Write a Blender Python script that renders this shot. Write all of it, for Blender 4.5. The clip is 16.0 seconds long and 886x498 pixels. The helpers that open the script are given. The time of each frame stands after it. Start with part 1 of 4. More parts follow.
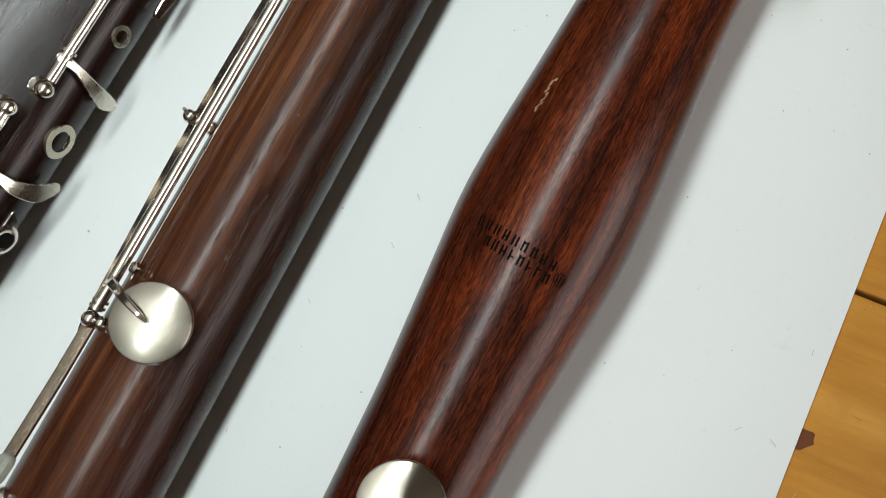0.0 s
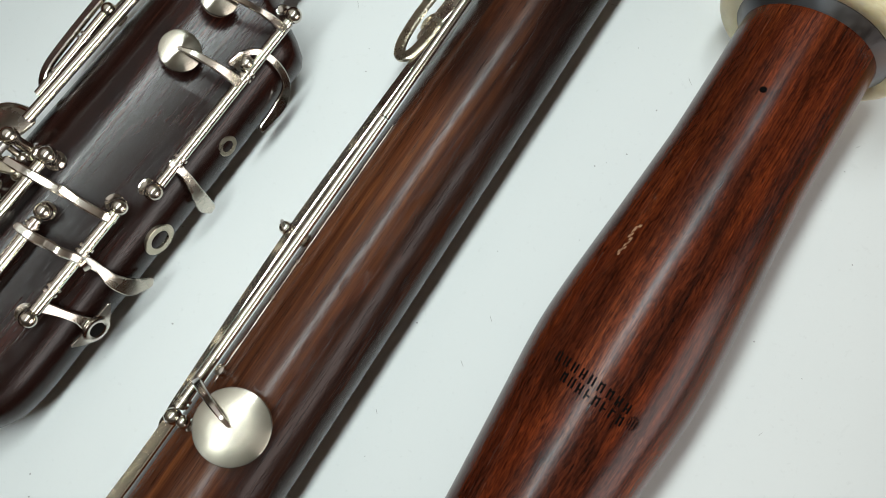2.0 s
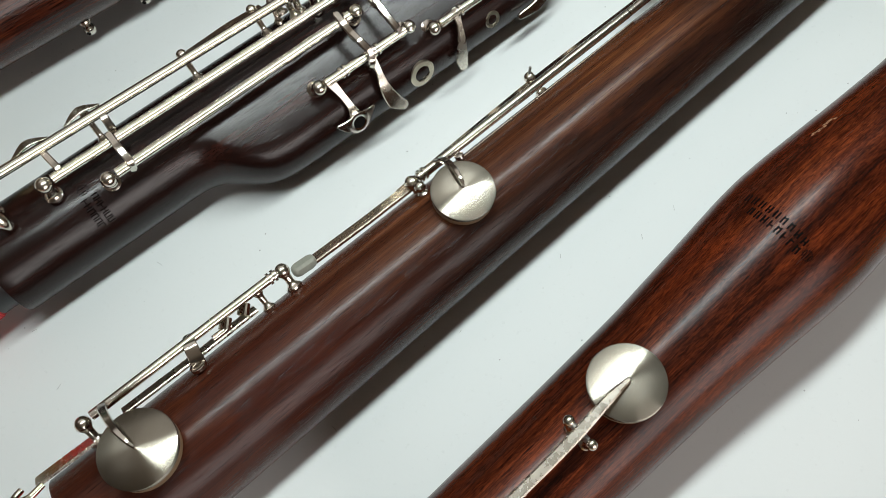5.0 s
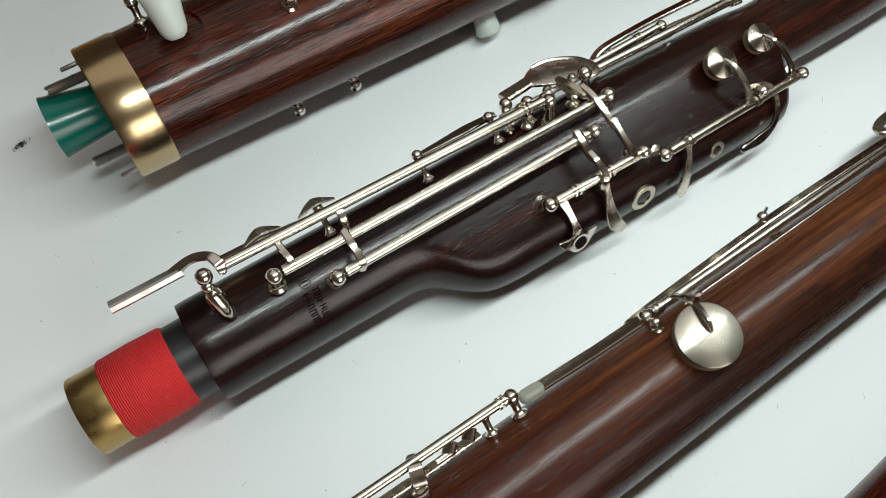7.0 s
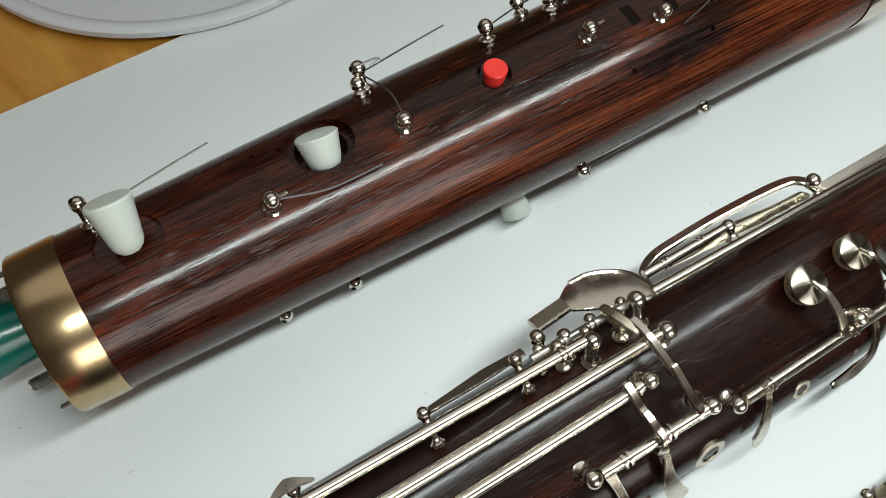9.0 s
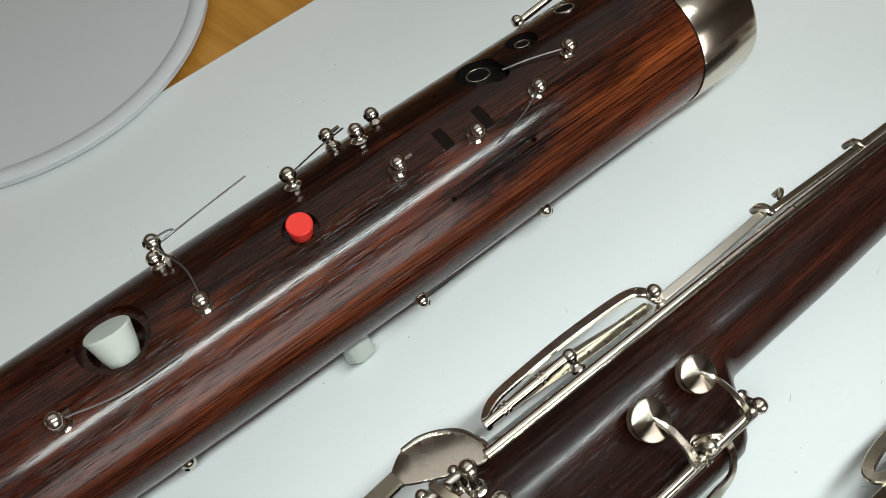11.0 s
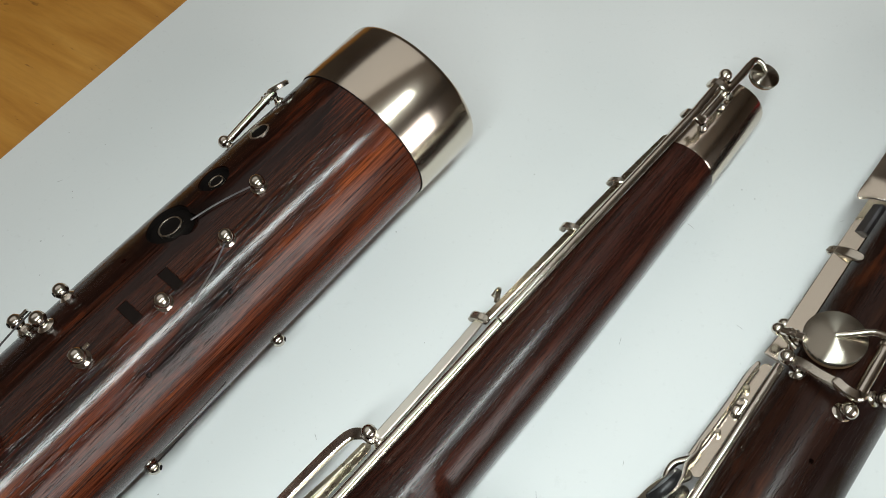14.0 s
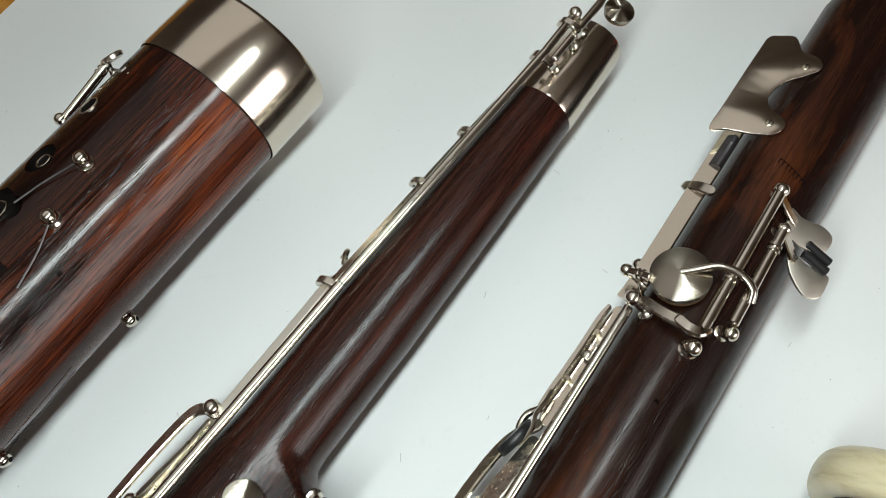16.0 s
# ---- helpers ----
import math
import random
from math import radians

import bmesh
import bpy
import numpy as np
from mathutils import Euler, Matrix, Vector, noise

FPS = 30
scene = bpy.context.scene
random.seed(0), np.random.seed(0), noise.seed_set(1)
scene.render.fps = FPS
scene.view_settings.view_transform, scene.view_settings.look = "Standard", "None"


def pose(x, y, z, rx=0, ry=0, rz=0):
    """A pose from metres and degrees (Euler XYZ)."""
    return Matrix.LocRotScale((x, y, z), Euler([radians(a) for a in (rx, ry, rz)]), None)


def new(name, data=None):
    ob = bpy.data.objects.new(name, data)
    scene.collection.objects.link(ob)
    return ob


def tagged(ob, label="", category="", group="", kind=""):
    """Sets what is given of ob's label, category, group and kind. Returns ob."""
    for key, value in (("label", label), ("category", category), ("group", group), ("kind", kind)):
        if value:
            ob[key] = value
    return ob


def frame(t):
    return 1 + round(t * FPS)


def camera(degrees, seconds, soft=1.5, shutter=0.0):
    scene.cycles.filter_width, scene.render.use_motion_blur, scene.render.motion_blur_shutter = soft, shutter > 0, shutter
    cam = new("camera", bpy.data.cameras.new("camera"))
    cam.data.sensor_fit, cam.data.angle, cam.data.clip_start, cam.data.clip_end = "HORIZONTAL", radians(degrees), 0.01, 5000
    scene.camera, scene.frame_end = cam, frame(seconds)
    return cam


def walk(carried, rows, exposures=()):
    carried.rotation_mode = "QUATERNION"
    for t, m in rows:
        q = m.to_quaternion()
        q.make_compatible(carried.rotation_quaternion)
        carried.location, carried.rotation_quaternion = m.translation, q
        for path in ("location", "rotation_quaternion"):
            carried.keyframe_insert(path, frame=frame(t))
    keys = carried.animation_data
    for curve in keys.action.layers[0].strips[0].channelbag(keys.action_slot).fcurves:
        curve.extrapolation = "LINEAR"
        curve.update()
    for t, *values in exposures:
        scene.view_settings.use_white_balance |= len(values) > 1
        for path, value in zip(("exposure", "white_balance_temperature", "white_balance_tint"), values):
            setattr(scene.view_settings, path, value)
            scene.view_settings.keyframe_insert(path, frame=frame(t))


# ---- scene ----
cam = camera(57.04, 16.0, soft=0.55)
# seconds, eye in metres, turn in degrees
PATH = [
    (0, 0.0136, 0.0060, 0.2886, 5.76, -1.86, 0.38),
    (0.5, 0.0117, 0.0075, 0.2910, 5.69, -1.90, 0.43),
    (1, 0.0124, 0.0094, 0.2915, 5.99, -1.81, 0.96),
    (1.5, 0.0070, 0.0141, 0.2931, 6.99, -1.98, 2.24),
    (2, -0.0049, 0.0200, 0.2996, 10.92, -0.84, 5.62),
    (2.5, -0.0127, 0.0060, 0.3055, 15.38, 0.52, 10.72),
    (3, -0.0156, -0.0192, 0.3076, 17.02, 0.82, 13.29),
    (3.5, -0.0164, -0.0530, 0.3120, 19.21, 1.21, 15.11),
    (4, -0.0171, -0.0746, 0.3087, 20.53, 1.39, 17.57),
    (4.2, -0.0152, -0.0826, 0.3077, 21.08, 1.31, 18.54),
    (6.3, -0.0544, -0.1551, 0.3195, 25.09, 0.88, 23.68),
    (6.5, -0.0667, -0.1482, 0.3176, 25.42, 0.59, 24.56),
    (7, -0.0984, -0.1279, 0.3087, 27.71, -0.46, 27.66),
    (7.5, -0.1163, -0.1051, 0.2986, 29.20, -0.56, 30.07),
    (8, -0.1348, -0.0822, 0.2944, 30.19, -0.22, 30.67),
    (8.2, -0.1392, -0.0737, 0.2916, 30.55, -0.08, 30.72),
    (10.3, -0.1296, -0.0070, 0.2804, 32.12, 1.58, 24.88),
    (10.5, -0.1260, 0.0010, 0.2827, 32.06, 1.71, 24.09),
    (11, -0.1178, 0.0242, 0.2926, 31.76, 2.24, 21.57),
    (11.5, -0.1123, 0.0455, 0.3014, 30.45, 2.67, 19.21),
    (12, -0.1063, 0.0632, 0.3087, 28.97, 2.78, 17.11),
    (12.5, -0.0956, 0.0777, 0.3154, 28.37, 2.94, 15.38),
    (13, -0.0837, 0.0932, 0.3173, 28.03, 3.00, 14.00),
    (13.5, -0.0635, 0.1047, 0.3177, 27.99, 3.80, 12.88),
    (14, -0.0486, 0.1132, 0.3156, 27.40, 4.28, 11.72),
    (14.5, -0.0332, 0.1195, 0.3133, 26.86, 4.92, 10.78),
    (15, -0.0222, 0.1231, 0.3092, 26.35, 5.60, 9.82),
    (15.5, -0.0072, 0.1244, 0.3045, 25.74, 5.74, 8.47),
    (16, 0.0006, 0.1232, 0.3020, 24.70, 5.20, 7.42),
]
EXPOSURES = [(0.0, 0.20), (4.0, 0.24), (7.5, 0.30), (12.0, 0.37), (16.0, 0.30)]
walk(cam, [(t, pose(x, y, z, rx, ry, rz)) for t, x, y, z, rx, ry, rz in PATH], EXPOSURES)

# ---- world and light: a closed workroom with lamp, window and added fill ----
world = bpy.data.worlds.new("room_air")
world.use_nodes = True
world.node_tree.nodes["Background"].inputs[0].default_value = (0.7, 0.75, 0.8, 1)
world.node_tree.nodes["Background"].inputs[1].default_value = 0.03
scene.world = world


def area_lamp(name, place, aim, size, power, color):
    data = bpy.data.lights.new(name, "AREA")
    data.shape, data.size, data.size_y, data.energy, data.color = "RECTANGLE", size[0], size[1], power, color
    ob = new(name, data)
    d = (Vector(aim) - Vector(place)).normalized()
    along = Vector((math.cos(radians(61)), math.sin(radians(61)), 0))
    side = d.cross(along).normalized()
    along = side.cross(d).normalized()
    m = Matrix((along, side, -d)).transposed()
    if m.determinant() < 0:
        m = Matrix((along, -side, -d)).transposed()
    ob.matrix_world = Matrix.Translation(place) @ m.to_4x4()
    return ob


# a bench lamp's long tube low over the work, and a window to the right
area_lamp("bench_lamp", (-0.055, 0.098, 0.40), (-0.055, 0.098, 0), (0.50, 0.040), 1.65, (0.90, 1.0, 0.99))
# broad overhead fill without a fixture, added to lift metals and the far left
area_lamp("overhead_fill", (-0.45, 0.50, 1.70), (-0.05, 0.10, 0), (2.6, 2.2), 7.5, (1.0, 0.985, 0.94))
area_lamp("window_light", (1.60, -0.80, 0.72), (-0.05, 0.10, 0.02), (1.5, 1.0), 19.0, (1.0, 0.95, 0.92))

# ---- materials ----


def material(name, rough=0.5, metal=0.0):
    m = bpy.data.materials.new(name)
    m.use_nodes = True
    b = m.node_tree.nodes["Principled BSDF"]
    b.inputs["Roughness"].default_value, b.inputs["Metallic"].default_value = rough, metal
    return m, m.node_tree, b


def node(nt, kind, **inputs):
    n = nt.nodes.new(kind)
    for k, v in inputs.items():
        n.inputs[k.replace("_", " ")].default_value = v
    return n


def coords(nt, scale=(1, 1, 1), turn=(0, 0, 0), source="Object"):
    tc = nt.nodes.new("ShaderNodeTexCoord")
    mp = nt.nodes.new("ShaderNodeMapping")
    mp.inputs["Scale"].default_value = scale
    mp.inputs["Rotation"].default_value = turn
    nt.links.new(tc.outputs[source], mp.inputs["Vector"])
    return mp.outputs[0]


def noise_tex(nt, vec, scale, detail=4.0, rough=0.55, distort=0.0):
    n = node(nt, "ShaderNodeTexNoise", Scale=scale, Detail=detail, Roughness=rough, Distortion=distort)
    nt.links.new(vec, n.inputs["Vector"])
    return n.outputs["Fac"]


def ramp(nt, fac, stops):
    r = nt.nodes.new("ShaderNodeValToRGB")
    while len(r.color_ramp.elements) < len(stops):
        r.color_ramp.elements.new(0.5)
    for e, (p, c) in zip(r.color_ramp.elements, stops):
        e.position, e.color = p, (*c, 1) if len(c) == 3 else c
    nt.links.new(fac, r.inputs[0])
    return r.outputs[0]


def mix(nt, fac, a, b, mode="MIX"):
    n = nt.nodes.new("ShaderNodeMix")
    n.data_type, n.blend_type = "RGBA", mode
    for sock, v in ((n.inputs[0], fac), (n.inputs[6], a), (n.inputs[7], b)):
        if isinstance(v, (int, float)):
            sock.default_value = v
        elif isinstance(v, tuple):
            sock.default_value = (*v, 1)
        else:
            nt.links.new(v, sock)
    return n.outputs[2]


def bump(nt, bsdf, height, strength, distance=0.0005, before=None):
    n = node(nt, "ShaderNodeBump", Strength=strength, Distance=distance)
    nt.links.new(height, n.inputs["Height"])
    if before is not None:
        nt.links.new(before, n.inputs["Normal"])
    nt.links.new(n.outputs[0], bsdf.inputs["Normal"])
    return n.outputs[0]


def wood(name, dark, mid, light, streak=0.5, rough=0.22, seed=0.0, pore=0.2, flame=False, darkening=None, wave=0.5, weight=0.20, blots=None):
    """Oiled rosewood: long streaks along the tube, fine pores, worn polish. Zones along x or y turn to a darker tone
    from a start, over a width.
    """
    m, nt, b = material(name, rough)

    def grain(scale, detail, r, distort, k=1.0):
        add = node(nt, "ShaderNodeVectorMath")
        add.operation = "ADD"
        nt.links.new(coords(nt, scale), add.inputs[0])
        add.inputs[1].default_value = (seed * k, seed * 2, seed * 3)
        return noise_tex(nt, add.outputs[0], 1.0, detail, r, distort)

    broad = grain((6, 120, 120), 4, 0.55, wave)
    fine = grain((18, 1150, 1150), 5, 0.65, 0.15)
    hair = grain((60, 2700, 2700), 3, 0.65, 0.1)
    col = ramp(nt, broad, [(0.32, dark), (0.50, mid), (0.68, light)])
    patch = grain((11, 38, 38), 3, 0.55, 0.4, 2.0)
    col = mix(nt, ramp(nt, patch, [(0.45, (0, 0, 0)), (0.72, (0.6, 0.6, 0.6))]), col, dark)
    for axis, start, width, tone in darkening or ():
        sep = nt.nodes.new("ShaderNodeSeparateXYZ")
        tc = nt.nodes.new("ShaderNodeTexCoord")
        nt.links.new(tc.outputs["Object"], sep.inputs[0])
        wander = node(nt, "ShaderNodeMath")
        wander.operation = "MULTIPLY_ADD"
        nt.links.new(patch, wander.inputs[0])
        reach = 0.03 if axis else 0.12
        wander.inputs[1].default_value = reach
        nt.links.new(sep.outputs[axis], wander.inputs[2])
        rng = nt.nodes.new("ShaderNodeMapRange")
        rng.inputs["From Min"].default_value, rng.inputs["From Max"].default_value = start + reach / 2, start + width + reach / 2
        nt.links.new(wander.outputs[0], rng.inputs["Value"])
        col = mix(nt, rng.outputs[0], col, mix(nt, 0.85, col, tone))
    for center, size, tone in blots or ():
        tc = nt.nodes.new("ShaderNodeTexCoord")
        mp = nt.nodes.new("ShaderNodeMapping")
        mp.vector_type = "TEXTURE"
        mp.inputs["Location"].default_value = [c * 0.001 for c in center]
        mp.inputs["Scale"].default_value = [c * 0.001 for c in size]
        nt.links.new(tc.outputs["Object"], mp.inputs["Vector"])
        ln = nt.nodes.new("ShaderNodeVectorMath")
        ln.operation = "LENGTH"
        nt.links.new(mp.outputs[0], ln.inputs[0])
        edge = node(nt, "ShaderNodeMath")
        edge.operation = "MULTIPLY_ADD"
        nt.links.new(noise_tex(nt, coords(nt, (140, 260, 260)), 1.0, 4, 0.65), edge.inputs[0])
        edge.inputs[1].default_value = 1.4
        nt.links.new(ln.outputs["Value"], edge.inputs[2])
        rr = nt.nodes.new("ShaderNodeMapRange")
        rr.inputs["From Min"].default_value, rr.inputs["From Max"].default_value = 1.75, 1.1
        rr.inputs["To Max"].default_value = 0.85
        nt.links.new(edge.outputs[0], rr.inputs["Value"])
        col = mix(nt, rr.outputs[0], col, tone)
    red = grain((16, 60, 60), 4, 0.6, 0.8, 3.0)
    col = mix(nt, ramp(nt, red, [(0.52, (0, 0, 0)), (0.70, (0.32, 0.32, 0.32))]), col, tuple(min(1.0, c * k) for c, k in zip(light, (1.15, 0.9, 0.8))))
    # streaks, hair lines, pores and small rubbed marks lie over the figure
    col = mix(nt, streak, col, ramp(nt, fine, [(0.38, (0.15, 0.12, 0.11)), (0.57, (1.2, 1.2, 1.2))]), "MULTIPLY")
    col = mix(nt, 0.25 + 0.5 * streak, col, ramp(nt, hair, [(0.38, (0.32, 0.29, 0.28)), (0.56, (1.2, 1.2, 1.2))]), "MULTIPLY")
    if flame:
        mottled = noise_tex(nt, coords(nt, (240, 950, 950)), 1.0, 5, 0.7, 1.2)
        spots = ramp(nt, mottled, [(0.40, (0.28, 0.20, 0.18)), (0.58, (1.2, 1.1, 1.0))])
        col = mix(nt, 0.68, col, spots, "MULTIPLY")
    pores = grain((110, 3600, 3600), 2, 0.6, 0.0)
    col = mix(nt, 0.75, col, ramp(nt, pores, [(0.33, (0.12, 0.10, 0.10)), (0.42, (1, 1, 1))]), "MULTIPLY")
    rub = noise_tex(nt, coords(nt, (420, 700, 700)), 1.0, 4, 0.7)
    col = mix(nt, ramp(nt, rub, [(0.70, (0, 0, 0)), (0.78, (0.35, 0.35, 0.35))]), col, (0.16, 0.11, 0.08))
    nt.links.new(col, b.inputs["Base Color"])
    bump(nt, b, ramp(nt, pores, [(0.34, (0, 0, 0)), (0.42, (1, 1, 1))]), pore * 0.8, 0.00010, bump(nt, b, hair, pore * 0.3, 0.00006))
    worn = grain((30, 500, 500), 4, 0.65, 0.0)
    rg = ramp(nt, worn, [(0.3, (rough - 0.03,) * 3), (0.75, (rough + 0.06,) * 3)])
    nt.links.new(rg, b.inputs["Roughness"])
    b.inputs["Specular IOR Level"].default_value = weight
    return m


def metal(name, color, rough=0.2, brushed=0.0, tarnish=(0.3, 0.22, 0.12), amount=0.25, even=False):
    m, nt, b = material(name, rough, 1.0)
    blot = noise_tex(nt, coords(nt, (160, 160, 160)), 1.0, 5, 0.65)
    big = noise_tex(nt, coords(nt, (45, 45, 45)), 1.0, 3, 0.5)
    col = mix(nt, ramp(nt, big, [(0.45, (0, 0, 0)), (0.8, (amount,) * 3)]), color, tarnish)
    nt.links.new(col, b.inputs["Base Color"])
    rg = ramp(nt, blot, [(0.3, (rough * (0.95 if even else 0.8),) * 3), (0.7, (rough * (1.12 if even else 1.4),) * 3)])
    nt.links.new(rg, b.inputs["Roughness"])
    scr = noise_tex(nt, coords(nt, (900, 900, 900) if not brushed else (2500, 120, 120)), 1.0, 3, 0.6)
    bump(nt, b, scr, 0.008 + brushed * 0.6, 0.0001)
    return m


WOOD_BELL = wood("reddish_rosewood", (0.026, 0.0062, 0.0036), (0.088, 0.0175, 0.0062), (0.165, 0.0350, 0.0102), 0.5, 0.23, 1.7, 0.12, True)
# darker past the right flank (y) and up the tube, dark red down it
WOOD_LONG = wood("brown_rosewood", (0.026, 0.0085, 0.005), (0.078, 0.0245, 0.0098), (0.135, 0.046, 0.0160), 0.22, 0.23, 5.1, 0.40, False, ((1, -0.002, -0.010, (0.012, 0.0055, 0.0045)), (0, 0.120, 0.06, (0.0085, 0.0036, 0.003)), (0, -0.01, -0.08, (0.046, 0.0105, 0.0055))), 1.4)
WOOD_WING = wood("dark_rosewood", (0.012, 0.0044, 0.0036), (0.031, 0.0096, 0.0062), (0.060, 0.0170, 0.0092), 0.5, 0.22, 9.4, 0.22, False, ((0, -0.03, -0.08, (0.0095, 0.0034, 0.0027)),), 0.9, 0.30)
# darker left of the right flank (y), dark red towards the brass band
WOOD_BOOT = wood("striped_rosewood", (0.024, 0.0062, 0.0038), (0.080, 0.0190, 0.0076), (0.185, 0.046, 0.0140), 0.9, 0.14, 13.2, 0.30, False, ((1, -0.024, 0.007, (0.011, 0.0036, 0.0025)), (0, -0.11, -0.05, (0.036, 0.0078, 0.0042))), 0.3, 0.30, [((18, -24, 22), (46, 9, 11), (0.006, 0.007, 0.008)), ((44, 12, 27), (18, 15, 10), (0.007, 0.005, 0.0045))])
NICKEL = metal("nickel_silver", (0.68, 0.63, 0.56), 0.15)
NICKEL_SATIN = metal("satin_nickel", (0.66, 0.61, 0.53), 0.24, 0.02)
NICKEL_CAP = metal("worn_nickel_cap", (0.66, 0.59, 0.50), 0.16, 0.0, (0.50, 0.42, 0.30), 0.08, True)
NICKEL_SOFT = metal("soft_nickel", (0.74, 0.70, 0.62), 0.40, 0.02, (0.5, 0.42, 0.3), 0.2, True)
NICKEL_DULL = metal("tarnished_nickel", (0.52, 0.47, 0.37), 0.27, 0.0, (0.38, 0.30, 0.19), 0.3, True)
BRASS = metal("brushed_brass", (0.50, 0.375, 0.21), 0.22, 0.03, (0.52, 0.37, 0.18), 0.2, True)
OLD_BRASS = metal("old_brass", (0.44, 0.31, 0.12), 0.30, 0.03, (0.20, 0.13, 0.05), 0.4)
STEEL = metal("blued_steel", (0.16, 0.16, 0.17), 0.35)
STEEL_SCREW = metal("steel_screw", (0.40, 0.385, 0.36), 0.32)


def plain(name, color, rough=0.5, vary=0.12, grain=300.0, relief=0.1, sub=0.0):
    m, nt, b = material(name, rough)
    f = noise_tex(nt, coords(nt, (grain, grain, grain)), 1.0, 5, 0.6)
    g = noise_tex(nt, coords(nt, (25, 25, 25)), 1.0, 3, 0.5)
    lo = tuple(c * (1 - vary) for c in color)
    col = mix(nt, f, lo, color)
    col = mix(nt, ramp(nt, g, [(0.4, (0, 0, 0)), (0.75, (0.5, 0.5, 0.5))]), col, lo)
    nt.links.new(col, b.inputs["Base Color"])
    bump(nt, b, f, relief, 0.0004)
    if sub:
        b.inputs["Subsurface Weight"].default_value = sub
        b.inputs["Subsurface Radius"].default_value = (0.004, 0.004, 0.004)
    return m


EBONITE = plain("black_ebonite", (0.012, 0.012, 0.013), 0.38)
# near-black that paints in the shade of holes, rings and slots
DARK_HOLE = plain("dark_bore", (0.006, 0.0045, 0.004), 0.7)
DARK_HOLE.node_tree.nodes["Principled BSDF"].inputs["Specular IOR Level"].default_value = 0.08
GREEN = plain("green_rubber", (0.0, 0.105, 0.078), 0.22, 0.15, 80, 0.03)
WHITE_PLUG = plain("white_silicone", (0.54, 0.58, 0.53), 0.36, 0.05, 60, 0.02, 0.7)
RED_PLUG = plain("red_rubber", (0.72, 0.035, 0.025), 0.45, 0.1, 80, 0.02, 0.2)
CORK = plain("grey_cork", (0.30, 0.30, 0.25), 0.75, 0.35, 500, 0.3)
PAD = plain("pad_leather", (0.20, 0.12, 0.06), 0.7, 0.3, 300, 0.2)
DISH_MAT = plain("white_enamel", (0.62, 0.63, 0.65), 0.35, 0.05, 40, 0.02)
WALL = plain("painted_wall", (0.36, 0.31, 0.25), 0.8, 0.06, 20, 0.05)
CEIL = plain("painted_ceiling", (0.50, 0.45, 0.38), 0.85, 0.05, 20, 0.05)
FLOOR_MAT = plain("lino_floor", (0.16, 0.14, 0.12), 0.6, 0.2, 30, 0.05)


def ivory_mat():
    m, nt, b = material("ivory", 0.32)
    rings = noise_tex(nt, coords(nt, (250, 60, 60)), 1.0, 4, 0.6, 0.8)
    col = ramp(nt, rings, [(0.3, (0.50, 0.41, 0.24)), (0.55, (0.66, 0.58, 0.38)), (0.8, (0.74, 0.67, 0.48))])
    nt.links.new(col, b.inputs["Base Color"])
    b.inputs["Subsurface Weight"].default_value = 0.25
    b.inputs["Subsurface Radius"].default_value = (0.003, 0.002, 0.001)
    return m


IVORY = ivory_mat()


def thread_mat():
    m, nt, b = material("red_thread", 0.7)
    w = nt.nodes.new("ShaderNodeTexWave")
    w.bands_direction, w.wave_type = "X", "BANDS"
    w.inputs["Scale"].default_value, w.inputs["Distortion"].default_value, w.inputs["Detail"].default_value = 400, 2.0, 3
    nt.links.new(coords(nt, (1, 1, 1)), w.inputs["Vector"])
    fuzz = noise_tex(nt, coords(nt, (500, 900, 900)), 1.0, 4, 0.7)
    col = mix(nt, fuzz, (0.44, 0.006, 0.008), (0.76, 0.020, 0.020))
    col = mix(nt, 0.6, col, ramp(nt, w.outputs["Fac"], [(0.1, (0.34, 0.30, 0.30)), (0.5, (1, 1, 1))]), "MULTIPLY")
    nt.links.new(col, b.inputs["Base Color"])
    n1 = bump(nt, b, w.outputs["Fac"], 0.6, 0.0004)
    bump(nt, b, fuzz, 0.7, 0.0006, n1)
    return m


THREAD = thread_mat()


def paper_mat():
    m, nt, b = material("white_paper", 0.62)
    big = noise_tex(nt, coords(nt, (7, 7, 7)), 1.0, 3, 0.5)
    fibre = noise_tex(nt, coords(nt, (450, 450, 450)), 1.0, 5, 0.6)
    col = mix(nt, big, (0.70, 0.725, 0.72), (0.77, 0.785, 0.78))
    col = mix(nt, ramp(nt, fibre, [(0.62, (0, 0, 0)), (0.8, (0.22, 0.22, 0.22))]), col, (0.45, 0.45, 0.44))
    smear = noise_tex(nt, coords(nt, (38, 55, 50)), 1.0, 5, 0.75, 0.5)
    col = mix(nt, ramp(nt, smear, [(0.64, (0, 0, 0)), (0.80, (0.24, 0.24, 0.24))]), col, (0.40, 0.41, 0.40))
    nt.links.new(col, b.inputs["Base Color"])
    n1 = bump(nt, b, fibre, 0.14, 0.0003)
    dent = noise_tex(nt, coords(nt, (10, 10, 10)), 1.0, 2, 0.5)
    bump(nt, b, dent, 0.10, 0.004, n1)
    return m


PAPER = paper_mat()


